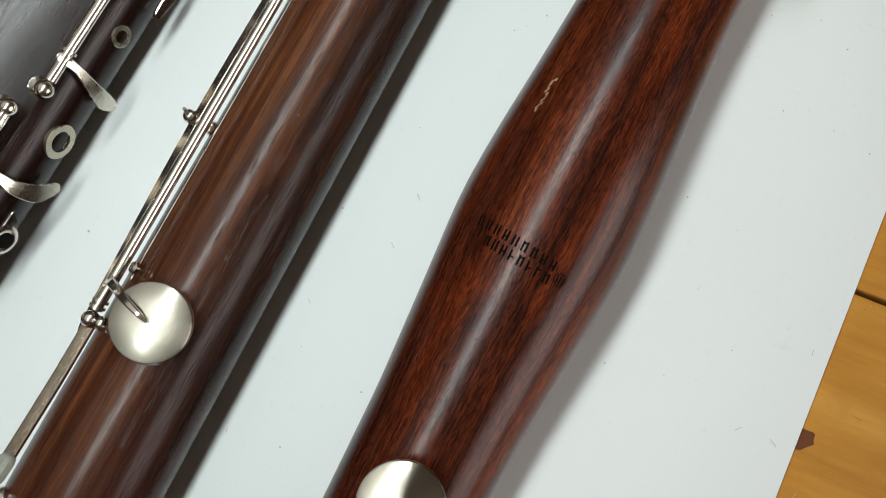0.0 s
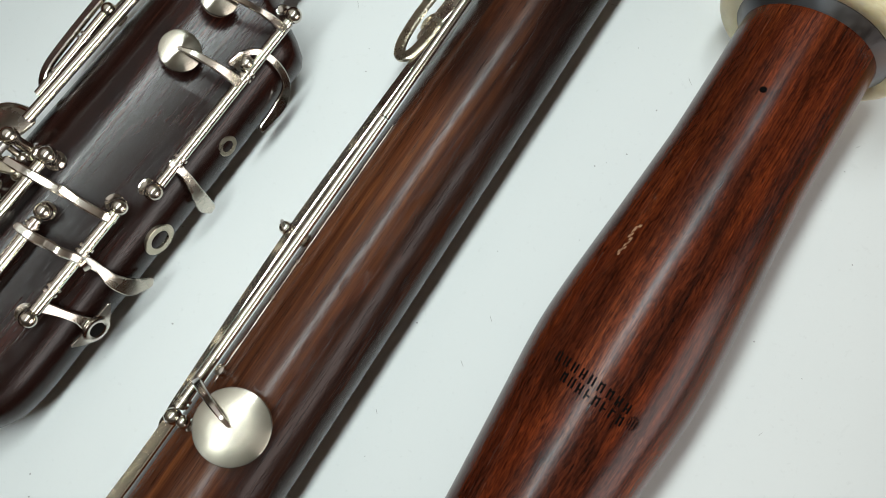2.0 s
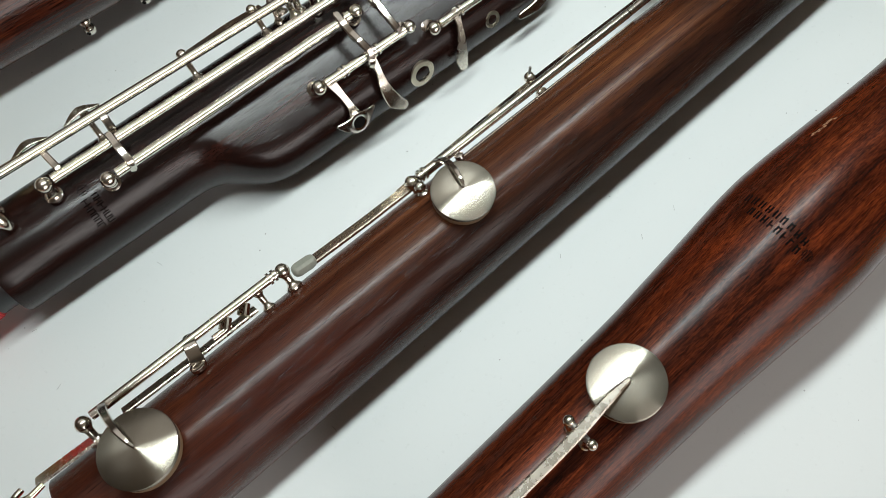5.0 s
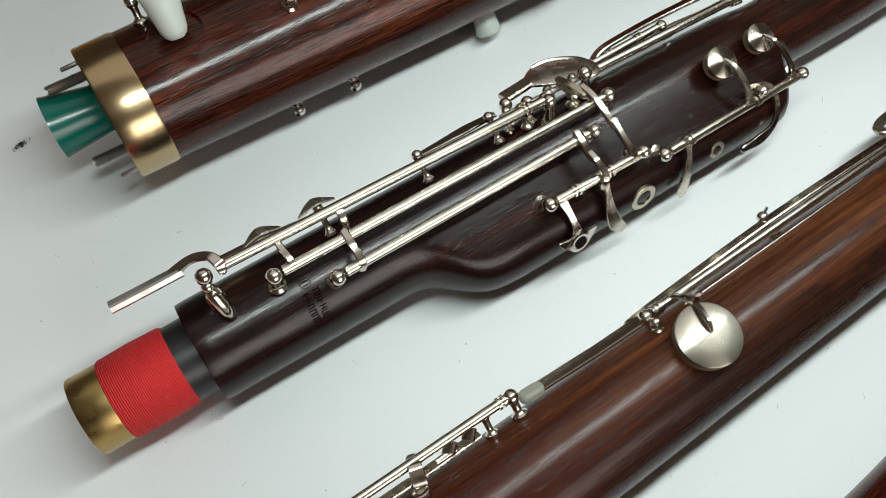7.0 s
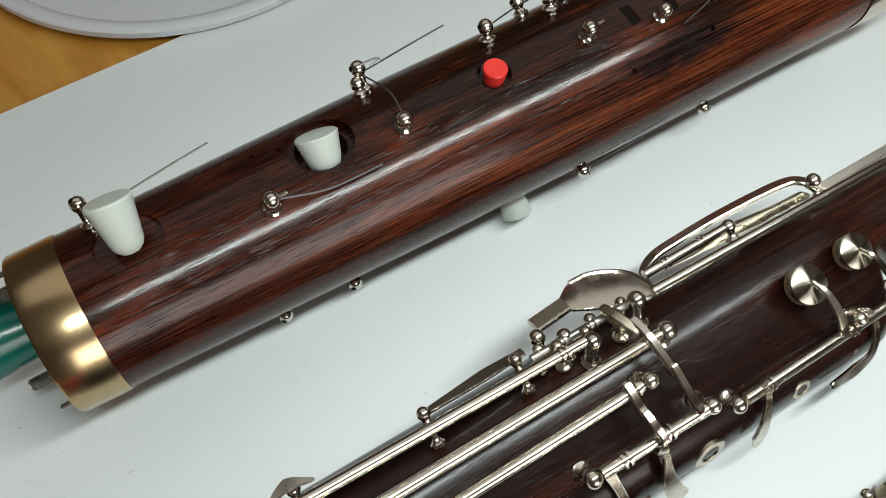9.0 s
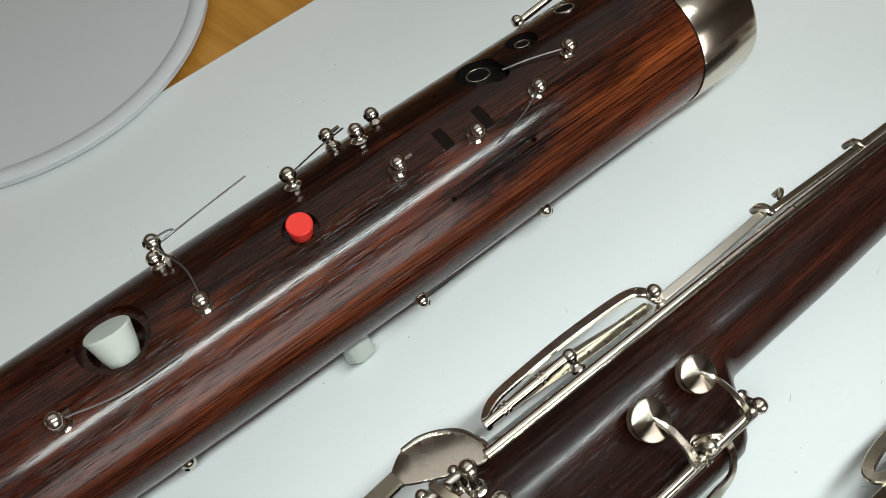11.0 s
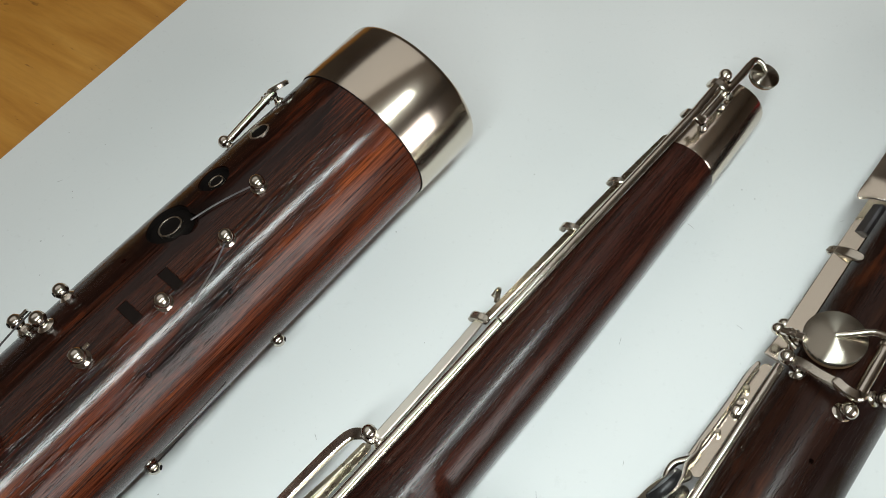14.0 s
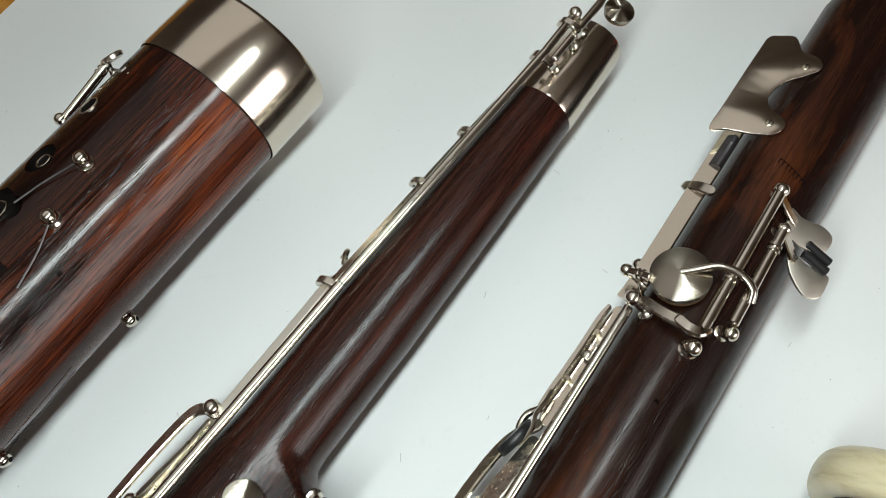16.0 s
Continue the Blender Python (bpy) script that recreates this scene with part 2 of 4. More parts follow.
def board_mat():
    """Varnished pine: growth bands along the boards, with amber varnish."""
    m, nt, b = material("varnished_pine", 0.32)
    v = coords(nt, (5, 34, 34))
    bands = noise_tex(nt, v, 1.0, 4, 0.5, 1.6)
    fine = noise_tex(nt, coords(nt, (45, 420, 420)), 1.0, 4, 0.65)
    col = ramp(nt, bands, [(0.30, (0.40, 0.165, 0.022)), (0.5, (0.52, 0.235, 0.036)), (0.7, (0.60, 0.300, 0.058))])
    col = mix(nt, 0.22, col, ramp(nt, fine, [(0.35, (0.6, 0.5, 0.4)), (0.6, (1, 1, 1))]), "MULTIPLY")
    # scattered brown stains in the varnish
    darkening = noise_tex(nt, coords(nt, (22, 30, 22)), 1.0, 5, 0.65)
    col = mix(nt, ramp(nt, darkening, [(0.56, (0, 0, 0)), (0.8, (0.45, 0.45, 0.45))]), col, (0.26, 0.10, 0.015))
    dash = noise_tex(nt, coords(nt, (75, 330, 330)), 1.0, 3, 0.6)
    col = mix(nt, ramp(nt, dash, [(0.68, (0, 0, 0)), (0.75, (0.6, 0.6, 0.6))]), col, (0.16, 0.06, 0.012))
    nt.links.new(col, b.inputs["Base Color"])
    bump(nt, b, fine, 0.15, 0.0004)
    return m


BOARD = board_mat()
KNOT = plain("pine_knot", (0.17, 0.050, 0.014), 0.4, 0.4, 200, 0.2)
SOOT = plain("dark_smudge", (0.10, 0.10, 0.10), 0.8)

# ---- mesh helpers: joints are modelled in millimetres, x along the tube ----
MM = 0.001


def part(name, bm, mat, parent=None, label="", smooth=True, bevel=0.0):
    me = bpy.data.meshes.new(name)
    bmesh.ops.recalc_face_normals(bm, faces=bm.faces)
    bm.to_mesh(me)
    bm.free()
    me.materials.append(mat)
    if smooth:
        me.shade_smooth()
        me.set_sharp_from_angle(angle=radians(38))
    ob = new(name, me)
    ob.parent = parent
    if bevel:
        mod = ob.modifiers.new("edge", "BEVEL")
        mod.width, mod.segments, mod.limit_method, mod.angle_limit = bevel, 2, "ANGLE", radians(35)
    if label:
        tagged(ob, label)
    return ob


def thing(name, m, label, category, group=""):
    e = new(name)
    e.empty_display_size = 0.02
    e.matrix_world = m
    return tagged(e, label, category, group)


def rings_mesh(rings, close_ends=True):
    """A skin over rings of equal count."""
    bm = bmesh.new()
    vs = [[bm.verts.new(Vector(p) * MM) for p in ring] for ring in rings]
    n = len(vs[0])
    for a, b in zip(vs, vs[1:]):
        for i in range(n):
            bm.faces.new((a[i], a[(i + 1) % n], b[(i + 1) % n], b[i]))
    if close_ends:
        bm.faces.new(vs[0])
        bm.faces.new(vs[-1])
    return bm


def turned(profile, seg=48, wide=1.0, high=1.0):
    """A lathe form round x from (x, r) pairs; a pair list that comes back makes a hollow end."""
    rings = [[(s, r * wide * math.cos(2 * math.pi * i / seg), r * high * math.sin(2 * math.pi * i / seg)) for i in range(seg)] for s, r in profile]
    return rings_mesh(rings)


def frame_of(d):
    d = Vector(d).normalized()
    a = d.cross((0, 0, 1)) if abs(d.z) < 0.95 else d.cross((1, 0, 0))
    a.normalize()
    return d, a, d.cross(a)


def lathe_at(profile, origin, axis, seg=20):
    """A lathe form with its own axis: profile of (height, r)."""
    d, a, b = frame_of(axis)
    o = Vector(origin)
    return rings_mesh([[o + d * h + (a * math.cos(2 * math.pi * i / seg) + b * math.sin(2 * math.pi * i / seg)) * r for i in range(seg)] for h, r in profile])


def smooth_path(points, steps=6):
    """Catmull-Rom through the points."""
    p = [Vector(q) for q in points]
    if len(p) < 3:
        return p
    p = [2 * p[0] - p[1]] + p + [2 * p[-1] - p[-2]]
    out = []
    for a, b, c, d in zip(p, p[1:], p[2:], p[3:]):
        for k in range(steps):
            t = k / steps
            out.append(0.5 * (2 * b + (c - a) * t + (2 * a - 5 * b + 4 * c - d) * t * t + (3 * b - a - 3 * c + d) * t**3))
    return out + [p[-2]]


def wire(points, r, seg=12, curved=False, taper=None):
    """A round rod along points."""
    p = smooth_path(points) if curved else [Vector(q) for q in points]
    rings, last = [], None
    for i, q in enumerate(p):
        d = (p[min(i + 1, len(p) - 1)] - p[max(i - 1, 0)]).normalized()
        if last is None:
            _, a, b = frame_of(d)
        else:
            a = (last - d * last.dot(d)).normalized()
            b = d.cross(a)
        last = a
        rr = r if taper is None else r + (taper - r) * i / (len(p) - 1)
        rings.append([q + (a * math.cos(2 * math.pi * k / seg) + b * math.sin(2 * math.pi * k / seg)) * rr for k in range(seg)])
    return rings_mesh(rings)


def strap(points, width, thick, up=(0, 0, 1), curved=True, widths=None):
    """A flat bar with rounded corners along points; up is the way its broad face looks."""
    p = smooth_path(points) if curved else [Vector(q) for q in points]
    rings = []
    for i, q in enumerate(p):
        d = (p[min(i + 1, len(p) - 1)] - p[max(i - 1, 0)]).normalized()
        side = d.cross(Vector(up)).normalized()
        top = side.cross(d)
        w = width
        if widths:
            f = i / (len(p) - 1) * (len(widths) - 1)
            k = min(int(f), len(widths) - 2)
            w = widths[k] + (widths[k + 1] - widths[k]) * (f - k)
        hw, ht = w / 2, thick / 2
        c = min(hw, ht) * 0.45
        sec = [(hw, -ht + c), (hw, ht - c), (hw - c, ht), (-hw + c, ht), (-hw, ht - c), (-hw, -ht + c), (-hw + c, -ht), (hw - c, -ht)]
        rings.append([q + side * u + top * v for u, v in sec])
        if curved and i in (0, len(p) - 1):
            # rounded end
            way = -d if i == 0 else d
            ends = [[q + way * w * k + side * u * f + top * v * g for u, v in sec] for k, f, g in ((0.22, 0.86, 0.95), (0.38, 0.6, 0.8), (0.46, 0.25, 0.5))]
            rings = ends[::-1] + rings if i == 0 else rings + ends
    return rings_mesh(rings)


def joined(*bms):
    out = bmesh.new()
    for b in bms:
        me = bpy.data.meshes.new("tmp")
        b.to_mesh(me)
        b.free()
        out.from_mesh(me)
        bpy.data.meshes.remove(me)
    return out


def radial(ang, r, s):
    """A place round the tube: angle from the left side (y) towards the top (z)."""
    return Vector((s, r * math.cos(radians(ang)), r * math.sin(radians(ang))))


def out_from(ang):
    return Vector((0, math.cos(radians(ang)), math.sin(radians(ang))))


def joint_pose(x, y, z, turn, rise=0.0):
    return Matrix.Translation((x * MM, y * MM, z * MM)) @ Euler((0, -radians(rise), radians(turn))).to_matrix().to_4x4()


BELL = joint_pose(50.3, 31.5, 29.4, 62.91, 2.35)
LONG = joint_pose(-63.4, 6.8, 20.7, 62.65)
WING = joint_pose(-63.7, 216.4, 21.3, 60.83)
BOOT = joint_pose(-204.5, 188.0, 36.0, 61.0, -0.09)
# ---- room, table, paper ----


def box_bm(x0, x1, y0, y1, z0, z1):
    bm = bmesh.new()
    bmesh.ops.create_cube(bm, size=1)
    for v in bm.verts:
        v.co = Vector((x0 if v.co.x < 0 else x1, y0 if v.co.y < 0 else y1, z0 if v.co.z < 0 else z1))
    return bm


def structure(name, bm, mat, label, category):
    return tagged(part(name, bm, mat, None, smooth=False), label, category, kind="structure")


structure("floor", box_bm(-2.6, 2.6, -2.4, 2.8, -0.80, -0.75), FLOOR_MAT, "dull brown workroom floor under the table", "floor")
structure("ceiling", box_bm(-2.6, 2.6, -2.4, 2.8, 1.75, 1.80), CEIL, "plain off-white workroom ceiling over the table", "ceiling")
structure("wall_west", box_bm(-2.7, -2.6, -2.4, 2.8, -0.75, 1.75), WALL, "plain painted workroom wall", "wall")
structure("wall_east", box_bm(2.6, 2.7, -2.4, 2.8, -0.75, 1.75), WALL, "plain painted workroom wall", "wall")
structure("wall_south", box_bm(-2.6, 2.6, -2.5, -2.4, -0.75, 1.75), WALL, "plain painted workroom wall", "wall")
structure("wall_north", box_bm(-2.6, 2.6, 2.8, 2.9, -0.75, 1.75), WALL, "plain painted workroom wall", "wall")

# the table: boards laid side by side, with the paper sheet on top
TABLE_TURN = radians(-21)


def table():
    t = thing("table", Matrix.Rotation(TABLE_TURN, 4, "Z"), "varnished amber pine table under a sheet of paper", "table")
    w = 0.26
    for i in range(-3, 3):
        bm = box_bm(-0.85, 0.75, 0.0825 + i * w + 0.0009, 0.0825 + (i + 1) * w - 0.0009, -0.034, -0.004)
        part("plank", bm, BOARD, t, "amber varnished pine plank", False, 0.0012)
    for x in (-0.75, 0.65):
        for y in (-0.58, 0.74):
            part("leg", box_bm(x - 0.03, x + 0.03, y - 0.03, y + 0.03, -0.748, -0.035), BOARD, t, "", False, 0.003)
    return t


table()


def paper():
    """A large sheet, very slightly wavy, with straight cut edges."""
    left0, left1 = Vector((-0.61, -0.27)), Vector((-0.19, 0.555))
    right0, right1 = Vector((0.056, -0.245)), Vector((0.383, 0.508))
    bm = bmesh.new()
    nx, ny = 40, 50
    grid = []
    for j in range(ny + 1):
        row = []
        for i in range(nx + 1):
            a, b = left0.lerp(left1, j / ny), right0.lerp(right1, j / ny)
            p = a.lerp(b, i / nx)
            z = -0.0006 + 0.0003 * noise.noise((p.x * 9, p.y * 9, 1.0))
            row.append(bm.verts.new((p.x, p.y, z)))
        grid.append(row)
    for j in range(ny):
        for i in range(nx):
            bm.faces.new((grid[j][i], grid[j][i + 1], grid[j + 1][i + 1], grid[j + 1][i]))
    low = bmesh.ops.extrude_face_region(bm, geom=bm.faces[:])
    for v in low["geom"]:
        if isinstance(v, bmesh.types.BMVert):
            v.co.z = -0.0038
    ob = part("paper_sheet", bm, PAPER)
    return tagged(ob, "large white paper sheet laid over the wooden table", "paper")


paper()
# ---- bassoon joints: shared pieces ----


def cup_metal():
    """Turned nickel: the cutting marks run in circles, so the shine falls in sectors."""
    m, nt, b = material("turned_nickel", 0.25, 1.0)
    b.inputs["Anisotropic"].default_value = 0.94
    t = nt.nodes.new("ShaderNodeTangent")
    b.inputs["Anisotropic Rotation"].default_value = 0.25
    t.direction_type, t.axis = "RADIAL", "Z"
    nt.links.new(t.outputs[0], b.inputs["Tangent"])
    blot = noise_tex(nt, coords(nt, (140, 140, 140)), 1.0, 4, 0.6)
    col = mix(nt, ramp(nt, blot, [(0.45, (0, 0, 0)), (0.75, (0.35, 0.35, 0.35))]), (0.36, 0.33, 0.275), (0.27, 0.23, 0.175))
    nt.links.new(col, b.inputs["Base Color"])
    return m


CUP = cup_metal()
Z = Vector((0, 0, 1))


def placed(origin, axis):
    d, a, b = frame_of(axis)
    m = Matrix((a, b, d)).transposed().to_4x4()
    return Matrix.Translation(Vector(origin) * MM) @ m


def lathe_z(profile, seg=40):
    return rings_mesh([[(r * math.cos(2 * math.pi * i / seg), r * math.sin(2 * math.pi * i / seg), h) for i in range(seg)] for h, r in profile])


def post(parent, ball, out, height=9.0, r=2.9, name="post", mat=None, hole=None):
    """A turned pillar: foot flange, waist and ball head; out points away from the wood."""
    k = r / 2.9
    foot = [(-height, 3.2 * k), (-height + 0.9, 3.2 * k), (-height + 1.5, 2.4 * k), (-height + 2.4, 1.7 * k), (-height + 3.4, 1.6 * k), (-2.9 * k, 1.7 * k)]
    head = [(r * math.sin(radians(a)), r * math.cos(radians(a))) for a in range(-50, 90, 12)] + [(r, 0.15)]
    bm = lathe_at([(h, q) for h, q in foot] + head, ball, out, 18)
    ob = part(name, bm, mat or NICKEL, parent)
    if hole is not None:
        h = Vector(hole).normalized()
        # no hole is cut: a near-black disc stands for its shade
        part("screw_hole_shade", lathe_at([(r * 0.82, 1.0), (r * 1.005, 1.0), (r * 1.006, 0.9)], ball, h, 10), DARK_HOLE, ob)
    return ob


def rod(parent, a, b, r=1.75, name="rod", mat=None, collars=()):
    a, b = Vector(a), Vector(b)
    d = (b - a).normalized()
    n = (b - a).length
    prof = [(0, r * 0.7), (0.2, r)]
    for c in sorted(collars):
        x = c * n
        prof += [(x - 1.6, r), (x - 1.5, r * 1.35), (x - 0.5, r * 1.35), (x - 0.4, r * 0.9), (x + 0.4, r * 0.9), (x + 0.5, r * 1.35), (x + 1.5, r * 1.35), (x + 1.6, r)]
    prof += [(n - 0.2, r), (n, r * 0.7)]
    return part(name, lathe_at(prof, a, d, 16), mat or NICKEL, parent)


def pad_cup(parent, top, out, r, depth=3.0, pad=2.0, mat=None):
    """A pad cup: shallow cone over a short rim, with the pad under it."""
    cup = part("pad_cup", lathe_z([(-depth, r - 0.8), (-depth, r - 0.1), (-0.9, r), (-0.45, r - 0.12), (-0.2, r - 0.5), (r * 0.06, r * 0.5), (r * 0.13, 0.3), (r * 0.13 + 0.01, 0.05)], 56), mat or CUP, parent, "turned nickel pad cup")
    cup.matrix_basis = placed(top, out)
    part("pad", lathe_z([(-depth - pad, r - 1.6), (-depth - pad, r - 0.5), (-depth + 0.1, r - 0.5), (-depth + 0.1, r - 1.6)], 32), PAD, cup)
    return cup


def tone_ring(parent, center, out, r, wall=1.1, proud=0.5, mat=None):
    """A metal chimney rim; a near-black disc inside paints its shade."""
    ring = part("tone_hole_ring", lathe_at([(-1.5, r - wall), (-1.5, r), (proud - 0.2, r), (proud, r - 0.25), (proud, r - wall + 0.2), (proud - 0.2, r - wall), (-1.4, r - wall)], center, out, 32), mat or NICKEL_SATIN, parent)
    part("bore_shade", lathe_at([(-1.6, r - wall + 0.1), (proud - 0.55, r - wall + 0.1), (proud - 0.54, 0.1)], center, out, 24), DARK_HOLE, ring)
    return ring


def plate(name, parent, outline, height, thick, mat, label="", bevel=0.0003, steps=4):
    """Sheet metal cut to a smooth closed outline of (x, y), lying on the surface height(x, y)."""
    ring = [(a, b, 0) for a, b in outline]
    p = smooth_path([ring[-1]] + ring + ring[:2], steps)[steps:-2 * steps]
    bm = bmesh.new()
    bm.faces.new([bm.verts.new(Vector((q.x, q.y, height(q.x, q.y))) * MM) for q in p])
    bmesh.ops.triangulate(bm, faces=bm.faces[:])
    ob = part(name, bm, mat, parent, label)
    sol = ob.modifiers.new("sheet", "SOLIDIFY")
    sol.thickness, sol.offset = thick * MM, 0
    if bevel:
        mod = ob.modifiers.new("edge", "BEVEL")
        mod.width, mod.segments, mod.limit_method, mod.angle_limit = bevel, 2, "ANGLE", radians(50)
    return ob


def cut(body, cutters):
    """Takes the cutters' forms out of a body for good."""
    made = []
    for bm in cutters:
        me = bpy.data.meshes.new("cutter")
        bmesh.ops.recalc_face_normals(bm, faces=bm.faces)
        bm.to_mesh(me)
        bm.free()
        ob = new("cutter", me)
        ob.parent = body.parent
        made.append(ob)
        mod = body.modifiers.new("cut", "BOOLEAN")
        mod.operation, mod.object, mod.solver = "DIFFERENCE", ob, "EXACT"
    bpy.context.view_layer.update()
    dg = bpy.context.evaluated_depsgraph_get()
    me = bpy.data.meshes.new_from_object(body.evaluated_get(dg))
    body.modifiers.clear()
    body.data = me
    for ob in made:
        bpy.data.objects.remove(ob)
    me.shade_smooth()
    me.set_sharp_from_angle(angle=radians(30))


def drill(center, out, r, deep, tall=14, seg=40):
    return lathe_at([(-deep, r * 0.97), (tall, r)], center, out, seg)


def bars(parent, cells, size, mat, radius, name="stamp_mark"):
    """Worn stamped letters that cannot be read, as short pressed bars on the tube: cells of (x, angle)."""
    bm = bmesh.new()
    for s, ang, w, h in cells:
        o, n = radial(ang, radius(s) + 0.02, s), out_from(ang)
        t = Vector((0, -n.z, n.y))
        q = [o + Vector((1, 0, 0)) * a * h / 2 + t * b * w / 2 for a, b in ((-1, -1), (1, -1), (1, 1), (-1, 1))]
        top = [bm.verts.new((p + n * 0.10) * MM) for p in q]
        low = [bm.verts.new((p - n * 0.3) * MM) for p in q]
        bm.faces.new(top)
        for i in range(4):
            bm.faces.new((top[i], top[(i + 1) % 4], low[(i + 1) % 4], low[i]))
    return tagged(part(name, bm, mat, parent, "worn unreadable stamped letters", False), kind="stuff")


STAMP = plain("stamped_groove", (0.004, 0.0025, 0.002), 0.9, 0.4, 700, 0.3)
STAMP.node_tree.nodes["Principled BSDF"].inputs["Specular IOR Level"].default_value = 0.05


def interp(table, x):
    for (a, u), (b, v) in zip(table, table[1:]):
        if x <= b:
            return u + (v - u) * max(0.0, (x - a) / (b - a))
    return table[-1][1]


def eased(table, step=3.0):
    """Smooth profile through a table."""
    xs = [p[0] for p in table]
    n = max(2, int((xs[-1] - xs[0]) / step))
    out = []
    for k in range(n + 1):
        x = xs[0] + (xs[-1] - xs[0]) * k / n
        acc = wsum = 0.0
        for d in (-8, -4, 0, 4, 8):
            w = 1.0 / (1 + abs(d) / 4)
            acc += w * interp(table, min(max(x + d, xs[0]), xs[-1]))
            wsum += w
        out.append((x, acc / wsum))
    return out


# ---- bell joint ----


def build_bell():
    t = thing("bell_joint", BELL, "reddish mottled rosewood bassoon bell with ivory rim ring", "bassoon bell", "bassoon joints")
    prof = eased([(-178, 21.5), (-100, 23.0), (-60, 24.1), (-25, 26.6), (0, 28.6), (12, 29.0), (30, 28.2), (60, 26.0), (90, 24.2), (118, 24.0), (143, 24.0)])
    r_at = lambda s: interp(prof, s)  # noqa: E731
    part("body", turned([(-178, 12), *prof, (146, 23.0), (149, 20), (120, 18), (0, 16)], 96), WOOD_BELL, t, "reddish mottled rosewood body")
    ring = [(144.5, 23.5), (142, 27), (141, 31), (142, 34), (145, 35.6), (149.5, 36.0), (154, 34.8), (157, 31.2), (158, 26), (157, 20), (153, 18), (148, 18.5)]
    part("rim_ring", turned([(p.x, p.y) for p in smooth_path([(a, b, 0) for a, b in ring], 5)], 128), IVORY, t, "cream ivory rim ring")
    part("ferrule", turned([(138, 23.9), (138.6, 24.6), (141.4, 27.4), (143.4, 27.6), (144.4, 23.0)], 72), STEEL, t, "dull metal collar inside the ivory ring")
    c = Vector((-83, 2.5, 32.0))
    pad_cup(t, c, (0, 0.05, 1), 12.8, 2.6, 3.0)
    part("arm", strap([c + Z * 2.4, (-92, 2.4, 35.6), (-108, 1.4, 35.0), (-130, 1.0, 32.5), (-165, 1.0, 31)], 3.4, 2.4, (0, 0, 1), True, [1.6, 3.2, 3.8, 3.6, 3.6]), NICKEL_SATIN, t)
    for y in (-3.6, 6.2):
        post(t, (-105, y, 30.5), (0, (y - 1.3) * 0.05, 1), 7.5, 2.0, "saddle_post")
    part("hinge_pin", wire([(-105, -3.6, 30.5), (-105, 6.2, 30.5)], 1.1), STEEL_SCREW, t)
    part("nail", lathe_at([(-0.5, 1.3), (0.25, 1.2), (0.4, 0.5), (0.42, 0.05)], radial(69, r_at(105.8) - 0.25, 105.8), out_from(69), 14), STAMP, t)
    random.seed(5)
    cells = []
    for row, (s0, a0, a1, n) in enumerate(((-2.0, 48, 100, 9), (-6.2, 58, 100, 8))):
        for i in range(n):
            a = a0 + (a1 - a0) * i / (n - 1)
            s = s0 - 0.055 * (a - 48)
            cells.append((s + 1.2, a - 1.3, 0.58, 3.2))
            if random.random() < 0.8:
                cells.append((s + 1.2, a + 1.2, 0.58, 3.2))
            if random.random() < 0.7:
                cells.append((s + (2.2 if random.random() < 0.5 else 0.9), a, 1.3, 0.5))
    bars(t, cells, 1, STAMP, r_at)
    crest = [(-6.5 + 1.9 * math.cos(k), 108 + 3.6 * math.sin(k), 0.5, 0.5) for k in [i * 0.45 for i in range(14)]]
    bars(t, crest + [(-6.5, 106, 0.4, 2.2), (-6.5, 108, 0.4, 2.6), (-6.5, 110, 0.4, 2.2)], 1, STAMP, r_at, "stamp_crest")
    chip = plain("bare_wood_chip", (0.42, 0.22, 0.12), 0.7, 0.5, 900, 0.4)
    bm = bmesh.new()
    for k in range(14):
        s, a = 36.5 + k * 0.85, 44.5 + random.uniform(-1.5, 1.5)
        o, n = radial(a, r_at(s) + 0.03, s), out_from(a)
        tt = Vector((0, -n.z, n.y))
        w = random.uniform(0.3, 1.3)
        bm.faces.new([bm.verts.new((o + Vector((u, 0, 0)) + tt * v) * MM) for u, v in ((-0.6, -w / 2), (0.5, -w / 3), (0.7, w / 2), (-0.4, w / 3))])
    part("wood_chip", bm, chip, t, "bare chipped spot in the varnish", False)
    return t


build_bell()

# ---- long joint ----


